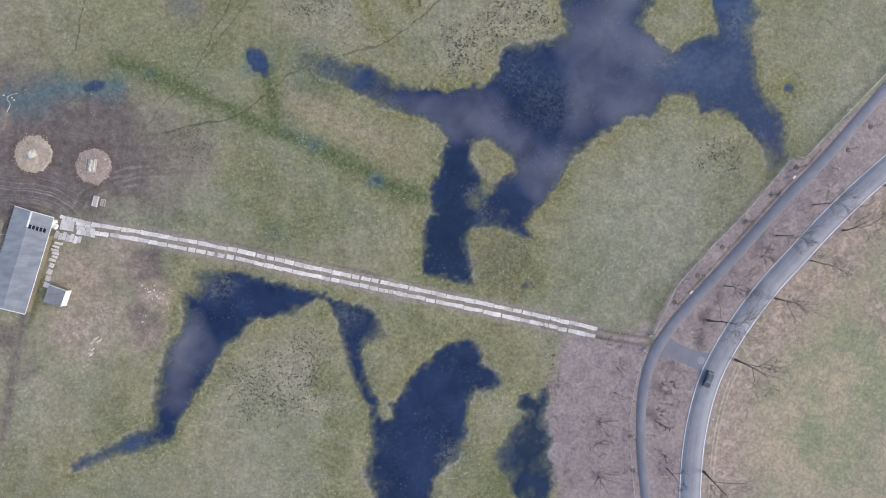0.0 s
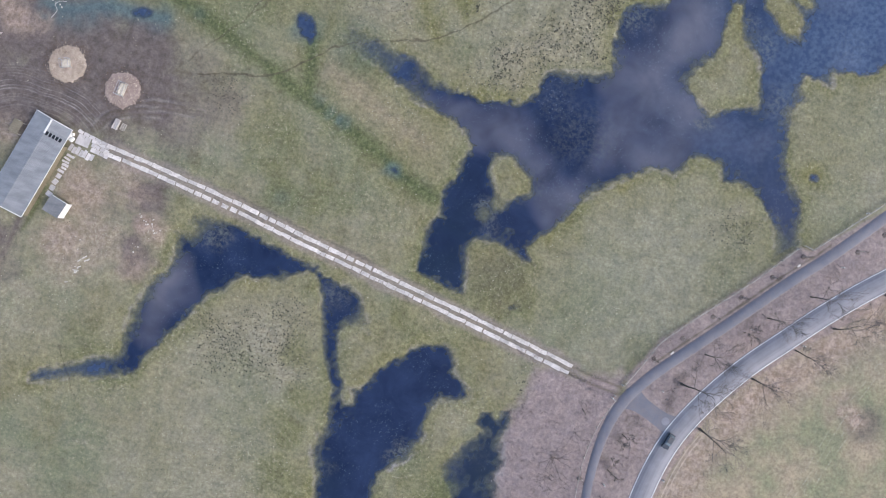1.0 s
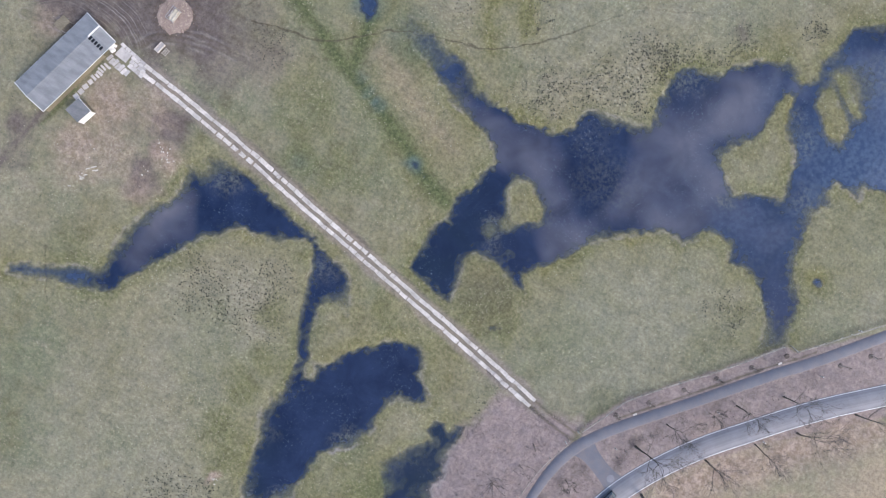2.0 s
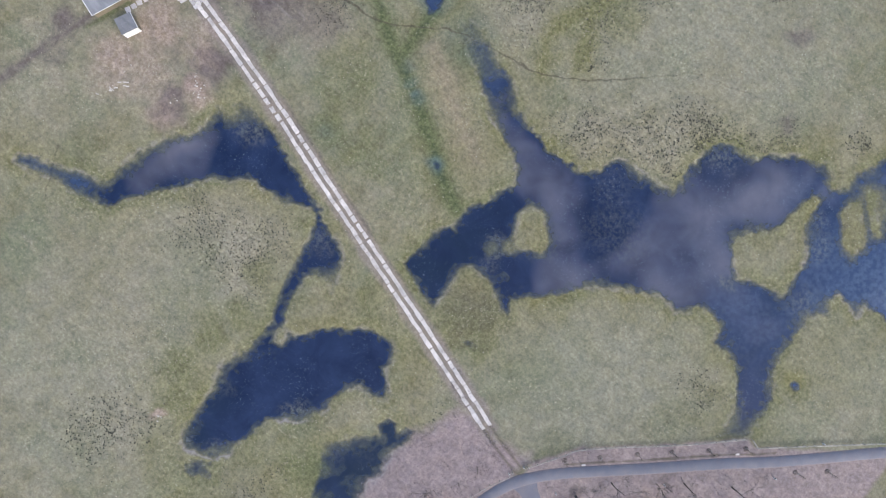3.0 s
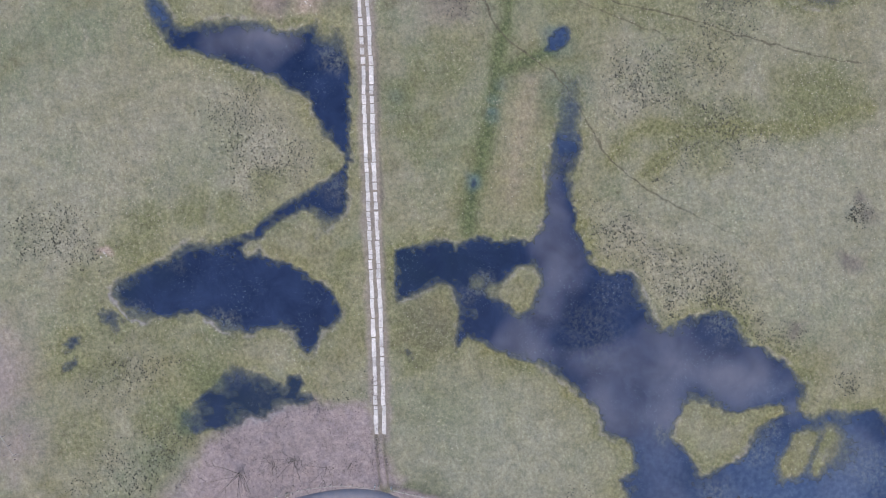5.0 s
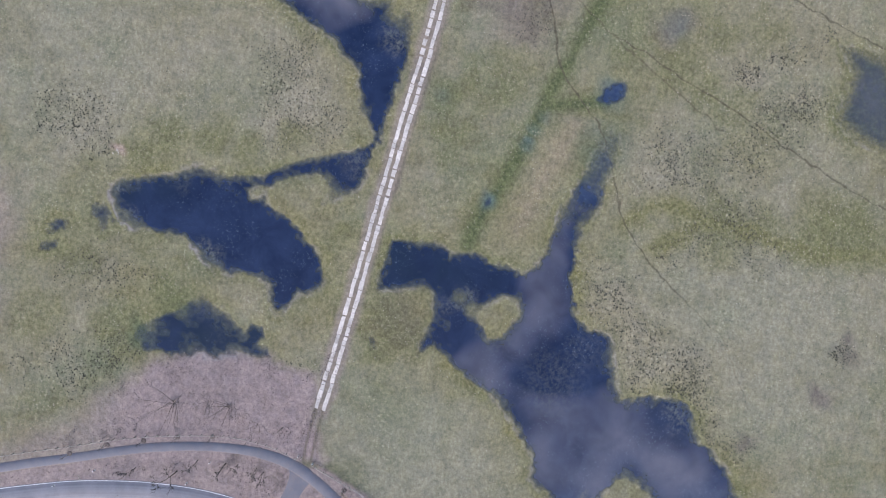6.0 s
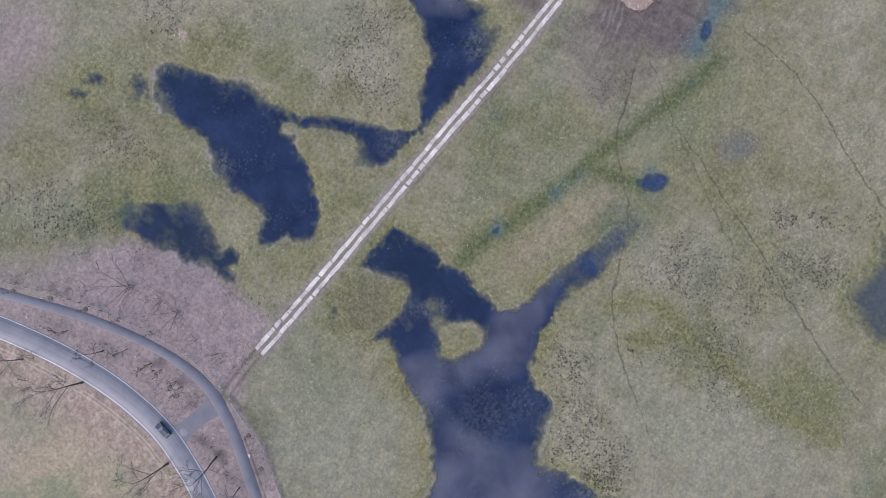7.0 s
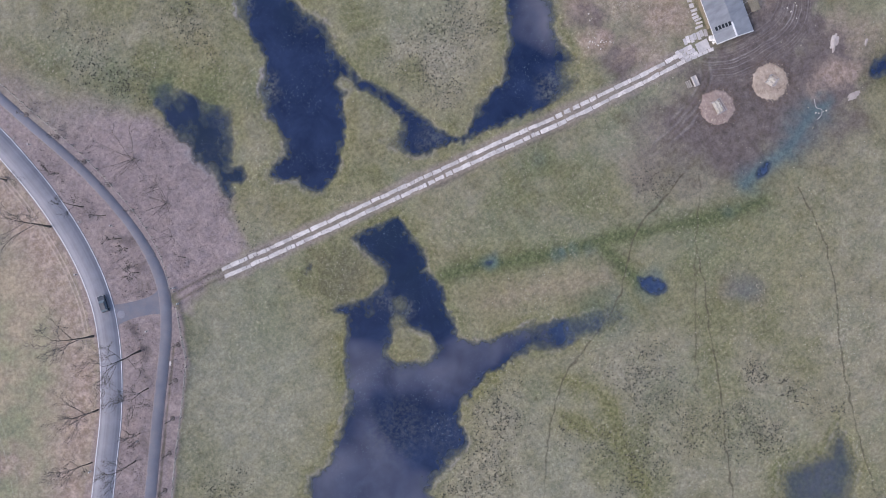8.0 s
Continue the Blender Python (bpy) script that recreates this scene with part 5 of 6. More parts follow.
def build_yard():
    """Loose concrete slabs laid as an apron before the barn and a walk along its wall."""
    rng = random.Random(11)
    yard = tagged(empty("yard_slabs", Matrix.Identity(4)), "apron of cracked pale concrete slabs beside the barn", "paving", kind="structure")
    shapes = []
    for n in range(4):
        bm = boxed(1, 1, 0.14, bevel=0.03)
        for v in bm.verts:
            v.co.x += rng.uniform(-0.05, 0.05)
            v.co.y += rng.uniform(-0.05, 0.05)
        shapes.append(mesh_of("slab", bm, M_YARD))

    def lay(x, y, sx, sy, turn):
        share("slab", rng.choice(shapes), pose(x, y, ground_z(x, y) - 0.03 + rng.uniform(0, 0.02), 0, 0, turn + rng.uniform(-4, 4)) @ Matrix.Diagonal((sx, sy, 1, 1)), yard)

    lay(-92.9, 5.9, 3.2, 2.6, -12)
    for n in range(5):
        lay(-94.0 + 1.55 * n, 8.0 - 0.36 * n, 1.42, 0.85, -13)
    for n in range(4):
        for k in range(3):
            lay(-90.2 + 1.15 * n + 0.1 * k, 6.5 - 0.26 * n - 1.15 * k, 1.12 + rng.uniform(-.15, .06), 1.1 + rng.uniform(-.15, .05), -13)
    for n in range(7):
        lay(-95.6 + 0.95 * n, 3.6 - 0.22 * n - 0.25 * (n % 2), 0.84, 1.85 + rng.uniform(-.3, .2), -18)
    for n in range(6):
        lay(-95.3 - 0.24 * n + rng.uniform(-.2, .2), 1.4 - 0.85 * n, 1.75 + rng.uniform(-.5, .3), 0.62 + rng.uniform(-.12, .08), -18 + rng.uniform(-6, 6))
    for n in range(4):
        lay(-96.9 - 0.5 * n + rng.uniform(-.25, .25), -4.2 - 1.65 * n, 1.25 + rng.uniform(-.3, .3), 1.35 + rng.uniform(-.3, .2), -18 + rng.uniform(-9, 9))
    stack = tagged(new("feed_bag", mesh_of("feed_bag", boxed(1.35, 1.0, 0.65, None, 0.2), M_WHITE)), "bulging white feed sacks in the open barn bay", "sack", "sacks at the barn door")
    for n, (x, y, z, r) in enumerate([(-96.0, 6.9, 0.06, 10), (-95.7, 5.6, 0.06, 60), (-97.0, 5.9, 0.06, -20), (-96.2, 6.3, 0.70, 30)]):
        m = pose(x, y, z, 0, 0, r)
        if n:
            copy_thing(stack, m)
        else:
            stack.matrix_basis = m


build_yard()


def build_hay(x, y, radius, mat, long_rack, turn, label, seed):
    """A trodden round of straw with a hay rack in its middle."""
    bm = bmesh.new()
    rings, seg = 14, 72
    loops = []
    for k in range(rings + 1):
        r = radius * k / rings
        loop = []
        for n in range(seg):
            a = math.tau * n / seg
            wob = 1 + 0.09 * noise.noise((math.cos(a) * 2.2, math.sin(a) * 2.2, seed)) + (0.20 * noise.noise((math.cos(a) * 9, math.sin(a) * 9, seed)) if k == rings else 0)
            px, py = x + r * wob * math.cos(a), y + r * wob * math.sin(a)
            z = ground_z(px, py) + (-0.08 if k == rings else 0.10 + 0.08 * (1 - (k / rings) ** 4) + 0.12 * noise.noise((px * 1.7, py * 1.7, seed)))
            loop.append(bm.verts.new((px, py, z)))
        loops.append(loop)
    for a, b in zip(loops[:-1], loops[1:]):
        for n in range(seg):
            bm.faces.new([a[n], b[n], b[(n + 1) % seg], a[(n + 1) % seg]])
    bmesh.ops.remove_doubles(bm, verts=loops[0], dist=0.01)
    for f in bm.faces:
        f.smooth = True
    ob = new("straw_bed", mesh_of("straw_bed", bm, mat))
    tagged(ob, label, "straw", kind="stuff")
    z = ground_z(x, y) + 0.17
    sx, sy = (1.9, 3.4) if long_rack else (2.1, 2.1)
    rack = tagged(empty("hay_rack", pose(x, y, z, 0, 0, turn)), "oblong hay rack filled with pale hay" if long_rack else "square hay rack heaped with pale hay", "hay rack", "hay racks")
    for px in (-sx / 2, sx / 2):
        for py in (-sy / 2, sy / 2):
            part("post", boxed(0.1, 0.1, 1.5, pose(px, py, -0.1), 0.015), M_STEEL, rack)
        part("rail", boxed(0.06, sy - 0.1, 0.06, pose(px, 0, 1.3)), M_STEEL, rack)
        part("rail", boxed(0.06, sy - 0.1, 0.06, pose(px, 0, 0.45)), M_STEEL, rack)
    for py in (-sy / 2, sy / 2):
        part("rail", boxed(sx - 0.1, 0.06, 0.06, pose(0, py, 1.3)), M_STEEL, rack)
        part("rail", boxed(sx - 0.1, 0.06, 0.06, pose(0, py, 0.45)), M_STEEL, rack)
    rng = random.Random(seed)
    bm = bmesh.new()
    bmesh.ops.create_grid(bm, x_segments=9, y_segments=9, size=0.5)
    for v in bm.verts:
        edge = max(abs(v.co.x), abs(v.co.y)) * 2
        v.co.z = 0.6 * (1 - 0.35 * edge ** 4) + rng.uniform(-0.14, 0.14)
    rim = [e for e in bm.edges if e.is_boundary]
    ext = bmesh.ops.extrude_edge_only(bm, edges=rim)
    for v in ext["geom"]:
        if isinstance(v, bmesh.types.BMVert):
            v.co.z = -0.05
    bmesh.ops.scale(bm, vec=(sx * 0.9, sy * 0.9, 1), verts=bm.verts)
    part("hay", bm, M_HAY, rack, "loose pale hay")


build_hay(-101.5, 23.9, 4.85, M_STRAW, False, 20, "round bed of pale yellow straw on the mud", 3)
build_hay(-86.4, 20.9, 4.65, M_STRAW_OLD, True, -8, "round bed of trodden brown straw on the mud", 7)


def build_trough():
    x, y = -85.6, 12.0
    t = tagged(empty("water_trough", pose(x, y, ground_z(x, y), 0, 0, -14)), "pale water trough wagon standing on the trampled grass", "trough")
    bm = bmesh.new()
    for sx, sy, px, py in ((1.2, 0.1, 0, 1.3), (1.2, 0.1, 0, -1.3), (0.1, 2.5, 0.55, 0), (0.1, 2.5, -0.55, 0)):
        box(bm, sx, sy, 0.6, pose(px, py, 0.25))
    box(bm, 1.1, 2.5, 0.35, pose(0, 0, 0.27))
    part("tank", bm, M_YARD, t)
    for px in (-0.5, 0.5):
        for py in (-1.1, 1.1):
            part("leg", boxed(0.12, 0.12, 0.3, pose(px, py, 0)), M_STEEL, t)
    x, y = -84.0, 11.7
    p = tagged(empty("pallet", pose(x, y, ground_z(x, y) + 0.02, 0, 0, -14)), "flat grey wooden pallet lying on the grass", "pallet")
    for n in range(7):
        part("slat", boxed(1.3, 0.14, 0.03, pose(0, -0.84 + 0.28 * n, 0.1)), M_WOOD, p)
    for px in (-0.55, 0, 0.55):
        part("bearer", boxed(0.1, 1.8, 0.1, pose(px, 0, 0)), M_WOOD, p)


build_trough()


def build_sand(x, y, long, wide, turn, tall, seed):
    """A low spilled heap of pale sand with a ragged foot."""
    bm = bmesh.new()
    rings, seg, loops = 7, 36, []
    for k in range(rings + 1):
        f = k / rings
        loop = []
        for n in range(seg):
            a = math.tau * n / seg
            r = f * (1 + 0.5 * noise.noise((1.6 * math.cos(a), 1.6 * math.sin(a), seed)) + 0.35 * noise.noise((5 * math.cos(a), 5 * math.sin(a), seed)))
            u, w = (long * r * math.cos(a) * math.cos(turn) - wide * r * math.sin(a) * math.sin(turn), long * r * math.cos(a) * math.sin(turn) + wide * r * math.sin(a) * math.cos(turn))
            loop.append(bm.verts.new((u, w, tall * (1 - f * f) ** 2 * (1 + 0.3 * noise.noise((u * 1.3, w * 1.3, seed))) - 0.06 * f + ground_z(x + u, y + w) - ground_z(x, y))))
        loops.append(loop)
    for a, b in zip(loops[:-1], loops[1:]):
        for n in range(seg):
            bm.faces.new([a[n], b[n], b[(n + 1) % seg], a[(n + 1) % seg]])
    bmesh.ops.remove_doubles(bm, verts=loops[0], dist=0.01)
    for f in bm.faces:
        f.smooth = True
    heap = new("sand_heap", mesh_of("sand_heap", bm, M_SAND))
    heap.matrix_basis = pose(x, y, ground_z(x, y))
    tagged(heap, "low heap of pale sand spilled on the trodden mud", "sand heap", "sand heaps")


for row in [(-121.2, 25.8, 3.16, 1.3, 0.68, 0.2, 2.0), (-117.0, 40.0, 2.76, 1.15, 3.05, 0.18, 5.0), (-128.2, 30.8, 1.85, 0.5, 0.67, 0.11, 8.0)]:
    build_sand(*row)


# ---- fences ----
def build_fence(points, label, gap=2.6, rails=2):
    xy, ahead = evenly(points, gap)
    origin = pose(xy[0][0], xy[0][1], 0)
    fence = tagged(empty("fence", origin), label, "fence")
    post = mesh_of("post", boxed(0.18, 0.18, 1.35, bevel=0.03), M_WOOD)
    rail = mesh_of("rail", boxed(1.0, 0.11, 0.12, bevel=0.02), M_WOOD)
    rng = random.Random(len(points))
    inv = origin.inverted()
    tops = []
    for x, y in xy:
        z = ground_z(x, y) - 0.15
        tops.append((x, y, z))
        share("post", post, inv @ pose(x, y, z, rng.uniform(-2, 2), rng.uniform(-2, 2), rng.uniform(0, 90)), fence)
    for a, b in zip(tops[:-1], tops[1:]):
        d = Vector(b) - Vector(a)
        if d.length > gap * 1.3:
            continue
        for k in range(rails):
            mid = (Vector(a) + Vector(b)) / 2 + Vector((0, 0, 1.18 - 0.5 * k))
            turn = math.degrees(math.atan2(d.y, d.x))
            share("rail", rail, inv @ pose(*mid, 0, -math.degrees(math.atan2(d.z, d.xy.length)), turn) @ Matrix.Diagonal((d.length + 0.12, 1, 1, 1)), fence)


build_fence([(55.9, -21.6), (60.2, -13.2), (61.9, -9.4), (69.9, -0.6), (77.3, 6.9), (84.8, 15.0), (92.4, 23.9)], "pale weathered post and rail fence beside the cycle path")
build_fence([(92.8, 23.8), (95.0, 23.1), (105.0, 33.6), (116.8, 45.8), (123.0, 52.0)], "pale weathered post and rail fence above the flooded meadow", 2.5)
west = smooth([(54.2, -26.4), (51.2, -34.0), (49.7, -44.5), (50.1, -54.0), (51.0, -63.5), (52.5, -72.5), (55.0, -84.0), (57.5, -96.0), (60.5, -109.0)], 2.0)
build_fence(west, "grey post and rail fence along the brown bank", 2.8, 1)
build_fence([(-4.0, -118.0), (6.6, -117.2), (14.7, -114.5), (24.0, -111.0)], "broken pale fence at the edge of the dry field", 2.8, 1)


# ---- bare trees ----
def tube(verts, quads, a, b, ra, rb, sides):
    d = (b - a)
    if d.length < 1e-4:
        return
    q = d.to_track_quat("Z", "Y").to_matrix()
    base = len(verts)
    for p, r in ((a, ra), (b, rb)):
        for n in range(sides):
            ang = math.tau * n / sides
            verts.append(p + q @ Vector((r * math.cos(ang), r * math.sin(ang), 0)))
    for n in range(sides):
        quads.append((base + n, base + (n + 1) % sides, base + sides + (n + 1) % sides, base + sides + n))


def grow(rng, verts, quads, p, d, length, radius, level, spread, lift):
    """A branch with its twigs."""
    steps = 4 if level < 2 else 3
    for s in range(steps):
        d = (d + Vector((rng.gauss(0, .16), rng.gauss(0, .16), rng.gauss(0, .12) + lift))).normalized()
        q = p + d * (length / steps)
        r2 = radius * (1 - 0.62 / steps)
        tube(verts, quads, p, q, radius, r2, 5 if level < 2 else 3)
        p, radius = q, r2
        if level < 3 and (s > 0 or level > 0):
            for _ in range(1 if rng.random() < 0.85 else 2):
                side = Vector((rng.gauss(0, 1), rng.gauss(0, 1), rng.gauss(0, .6))).normalized()
                nd = (d + side * spread).normalized()
                grow(rng, verts, quads, p, nd, length * rng.uniform(0.42, 0.66), max(radius * 0.66, 0.024), level + 1, spread, lift)


def mesh_tubes(name, verts, quads, material):
    me = raw_mesh(name, np.array([tuple(v) for v in verts]), np.array(quads))
    me.materials.append(material)
    return me


def build_tree(x, y, height, crown, seed, label, lean=(0, 0), trunks=1, group="roadside trees", limbs=8):
    rng = random.Random(seed)
    tree = tagged(empty("tree" if trunks == 1 else "shrub", pose(x, y, ground_z(x, y) - 0.05)), label, "tree" if trunks == 1 else "shrub", group)
    for t in range(trunks):
        v, q = [], []
        p, r = Vector((rng.gauss(0, .25) * (trunks > 1), rng.gauss(0, .25) * (trunks > 1), 0)), height * (0.021 if trunks == 1 else 0.0085)
        a = math.tau * t / trunks + rng.uniform(-.5, .5)
        out = Vector((math.cos(a), math.sin(a), 0)) * (1.15 if trunks > 1 else 0.0)
        d = (Vector((lean[0], lean[1], 1)) + out).normalized()
        joints = []
        n = 9
        for s in range(n):
            d = (d + Vector((rng.gauss(0, .05), rng.gauss(0, .05), 0.03))).normalized()
            e = p + d * (height * 0.92 / n)
            r2 = r * (0.80 if s else 0.72)
            tube(v, q, p, e, r, r2, 8 if trunks == 1 else 5)
            p, r = e, r2
            if s >= (2 if trunks == 1 else 1):
                joints.append((p.copy(), r, d.copy(), s / n))
        share("trunk", mesh_tubes("trunk", v, q, M_BARK if trunks == 1 else M_STEM), Matrix.Identity(4), tree)
        count = limbs if trunks == 1 else 2
        for k in range(count):
            jp, jr, jd, f = joints[min(len(joints) - 1, int((k + rng.random()) / count * len(joints)))]
            ang = k * 2.399 + rng.uniform(-.4, .4)
            side = Vector((math.cos(ang), math.sin(ang), 0))
            nd = (side * (1.0 - 0.45 * f) + jd * (0.45 + 0.5 * f)).normalized()
            v, q = [], []
            grow(rng, v, q, jp, nd, crown * (1.05 - 0.5 * f) * rng.uniform(0.8, 1.15), max(jr * 0.72, 0.05), 0 if trunks == 1 else 2, 0.75, 0.05)
            share("limb", mesh_tubes("limb", v, q, M_TWIG if trunks == 1 else M_STEM), Matrix.Identity(4), tree)
    return tree


def build_trees():
    avenue = [(70.2, -18.4, 14.0, 5.2, .02), (87.8, -12.8, 11.5, 4.6, 0), (105.4, 4.8, 11.5, 5.0, 0), (97.1, -3.0, 8.5, 3.6, 0), (77.5, -28.6, 15.5, 5.0, 0),
              (69.2, -57.4, 13.5, 5.0, 0), (116.5, 16.4, 11.0, 4.5, 0), (71.0, -73.5, 10.0, 3.6, 0), (74.4, -9.5, 9.0, 4.4, .02), (88.0, 3.4, 8.5, 4.2, .02), (97.6, 11.4, 9.0, 4.4, 0),
              (82.8, -1.6, 4.5, 2.0, 0)]
    for n, (x, y, h, c, k) in enumerate(avenue):
        h, c = h * 1.18, c * 1.28
        build_tree(x, y, h, c, 50 + n, "bare dark-barked roadside tree with thin spreading twigs" if h > 9.5 else "young bare tree on the brown road verge", (0, 0))
    verge = [(58.4, -34.6, 5.5, 2.3), (57.5, -36.4, 4.2, 1.6), (56.8, -44.3, 7.0, 1.5), (56.9, -41.2, 5.0, 1.3), (56.4, -51.4, 6.2, 1.5), (59.6, -56.5, 10.0, 2.6), (59.4, -67.0, 5.0, 1.6)]
    for n, (x, y, h, c) in enumerate(verge):
        build_tree(x, y, h, c, 80 + n, "slender bare sapling tree on the brown verge", (0, 0), limbs=5)
    for n, (x, y, h, c, k) in enumerate([(41.9, -58.6, 11.5, 3.4, 12), (42.3, -44.6, 10.5, 3.2, 11), (46.2, -36.8, 6.5, 2.2, 7), (41.5, -50.0, 6.0, 2.0, 7)]):
        build_tree(x, y, h, c, 120 + n, "wide bare many-stemmed shrub on the brown bank", trunks=k, group="bank shrubs")
    v, q = [], []
    tube(v, q, Vector((46.6, -30.4, ground_z(46.6, -30.4) + 0.10)), Vector((48.0, -31.9, ground_z(48, -31.9) + 0.08)), 0.16, 0.10, 8)
    log = new("log", mesh_tubes("log", v, q, M_BARK))
    tagged(log, "short dark log lying on the brown bank", "log")


build_trees()


def build_hose():
    line = smooth([(-108.2, 34.4), (-107.3, 36.6), (-108.1, 37.8), (-107.2, 38.9), (-105.4, 39.3)], 0.3)
    v, q = [], []
    pts = [Vector((a, b, ground_z(a, b) + 0.05)) for a, b in line]
    for a, b in zip(pts[:-1], pts[1:]):
        tube(v, q, a, b, 0.055, 0.055, 6)
    tagged(new("hose", mesh_tubes("hose", v, q, M_YARD)), "pale hose lying loose beside the wet hollow", "hose")


build_hose()


def build_saplings():
    first = None
    rng = random.Random(9)
    spots_at = [(93.4, 21.0), (86.8, 13.9), (80.1, 7.0), (74.1, 0.4), (67.7, -6.9), (61.6, -13.8), (106.9, 25.6), (112.7, 31.6),
                (54.2, -74.6), (52.5, -65.5), (51.0, -57.0), (50.3, -48.2), (57.0, -83.8)]
    for x, y in spots_at:
        if first is None:
            first = tagged(empty("sapling", Matrix.Identity(4)), "young planted tree with a stake in a mulch ring", "sapling", "saplings along the path")
            bm = bmesh.new()
            bmesh.ops.create_cone(bm, cap_ends=True, segments=14, radius1=0.72, radius2=0.48, depth=0.14, matrix=Matrix.Translation((0, 0, 0.05)))
            for v in bm.verts:
                v.co.xy *= rng.uniform(0.88, 1.12)
            part("mulch_ring", bm, M_MULCH, first, "ring of brown bark mulch")
            for k in range(2):
                part("stake", boxed(0.08, 0.08, 1.9, pose(0.45 * (1 - 2 * k), 0.1, -0.2), 0.01), M_WOOD, first)
            part("tie", boxed(0.9, 0.05, 0.07, pose(0, 0.1, 1.45)), M_WOOD, first)
            v, q = [], []
            p, d, r = Vector((0, 0, 0)), Vector((0.05, 0.02, 1)), 0.05
            for s in range(5):
                e = p + d.normalized() * 0.7
                tube(v, q, p, e, r, r * 0.8, 6)
                p, r = e, r * 0.8
            share("trunk", mesh_tubes("trunk", v, q, M_BARK), Matrix.Identity(4), first)
            v, q = [], []
            for k in range(9):
                ang = k * 2.4
                grow(rng, v, q, Vector((0.02, 0.01, 1.5 + 0.2 * k)), Vector((math.cos(ang), math.sin(ang), 0.8)).normalized(), 0.75 - 0.04 * k, 0.018, 2, 0.6, 0.05)
            share("crown", mesh_tubes("crown", v, q, M_TWIG), Matrix.Identity(4), first)
            first.matrix_basis = pose(x, y, ground_z(x, y))
        else:
            copy_thing(first, pose(x, y, ground_z(x, y), 0, 0, rng.uniform(0, 360)))


build_saplings()


# ---- roadside furniture ----
def build_marker_posts():
    first = None
    for x, y in [(65.7, -21.3), (84.4, -0.4), (103.7, 20.7), (56.7, -48.2), (62.4, -53.7), (71.2, -43.6), (60.7, -77.1), (65.1, -86.9), (73.0, -82.0), (55.2, -22.2), (53.6, -26.0), (98.6, -1.4), (106.7, 35.9)]:
        if first is None:
            first = tagged(empty("marker_post", pose(x, y, ground_z(x, y))), "short white roadside marker post with a dark band", "post", "marker posts")
            part("post_body", boxed(0.26, 0.22, 0.95, None, 0.04), M_WHITE, first)
            part("band", boxed(0.27, 0.23, 0.18, pose(0, 0, 0.66)), M_TYRE, first)
            part("post_cap", boxed(0.30, 0.26, 0.06, pose(0, 0, 0.95), 0.02), M_WHITE, first)
        else:
            copy_thing(first, pose(x, y, ground_z(x, y), 0, 0, 17.0 * x))
    first = None
    for x, y, r in [(65.6, -11.1, 45), (92.2, 18.4, 47)]:
        if first is None:
            first = tagged(empty("information_board", pose(x, y, ground_z(x, y), 0, 0, r)), "low tilted pale grey information board on two posts", "sign", "path boards")
            for k in (-0.45, 0.45):
                part("post", boxed(0.09, 0.09, 0.95, pose(k, 0, -0.1), 0.01), M_WOOD, first)
            part("panel", boxed(1.0, 0.62, 0.05, pose(0, 0, 0.85, 25, 0, 0), 0.01), M_YARD, first)
        else:
            copy_thing(first, pose(x, y, ground_z(x, y), 0, 0, r))
    gate = tagged(empty("gate_posts", pose(54.6, -24.0, 0)), "pair of thick wooden gate posts at the end of the track", "gate post")
    for k, (x, y) in enumerate([(0.9, 1.9), (-0.7, -1.2)]):
        part("post", boxed(0.22, 0.22, 1.5, pose(x, y, ground_z(54.6 + x, -24 + y) - 0.1), 0.03), M_WOOD, gate)
    cover = bmesh.new()
    bmesh.ops.create_cone(cover, cap_ends=True, segments=28, radius1=1.05, radius2=1.0, depth=0.03, matrix=Matrix.Translation((68.4, -28.7, 0.172)))
    tagged(new("manhole_cover", mesh_of("manhole_cover", cover, M_ROAD)), "round pale grey patch set in the asphalt link", "cover")
    for n, (x, y, r) in enumerate([(62.9, -81.0, 30), (71.8, -80.5, 40)]):
        b = new("branch", mesh_of("branch", boxed(1.3, 0.14, 0.12, None, 0.03), M_STONE))
        b.matrix_basis = pose(x, y, ground_z(x, y), 0, 0, r)
        tagged(b, "pale stripped branch lying on the verge", "branch", "fallen branches")


build_marker_posts()


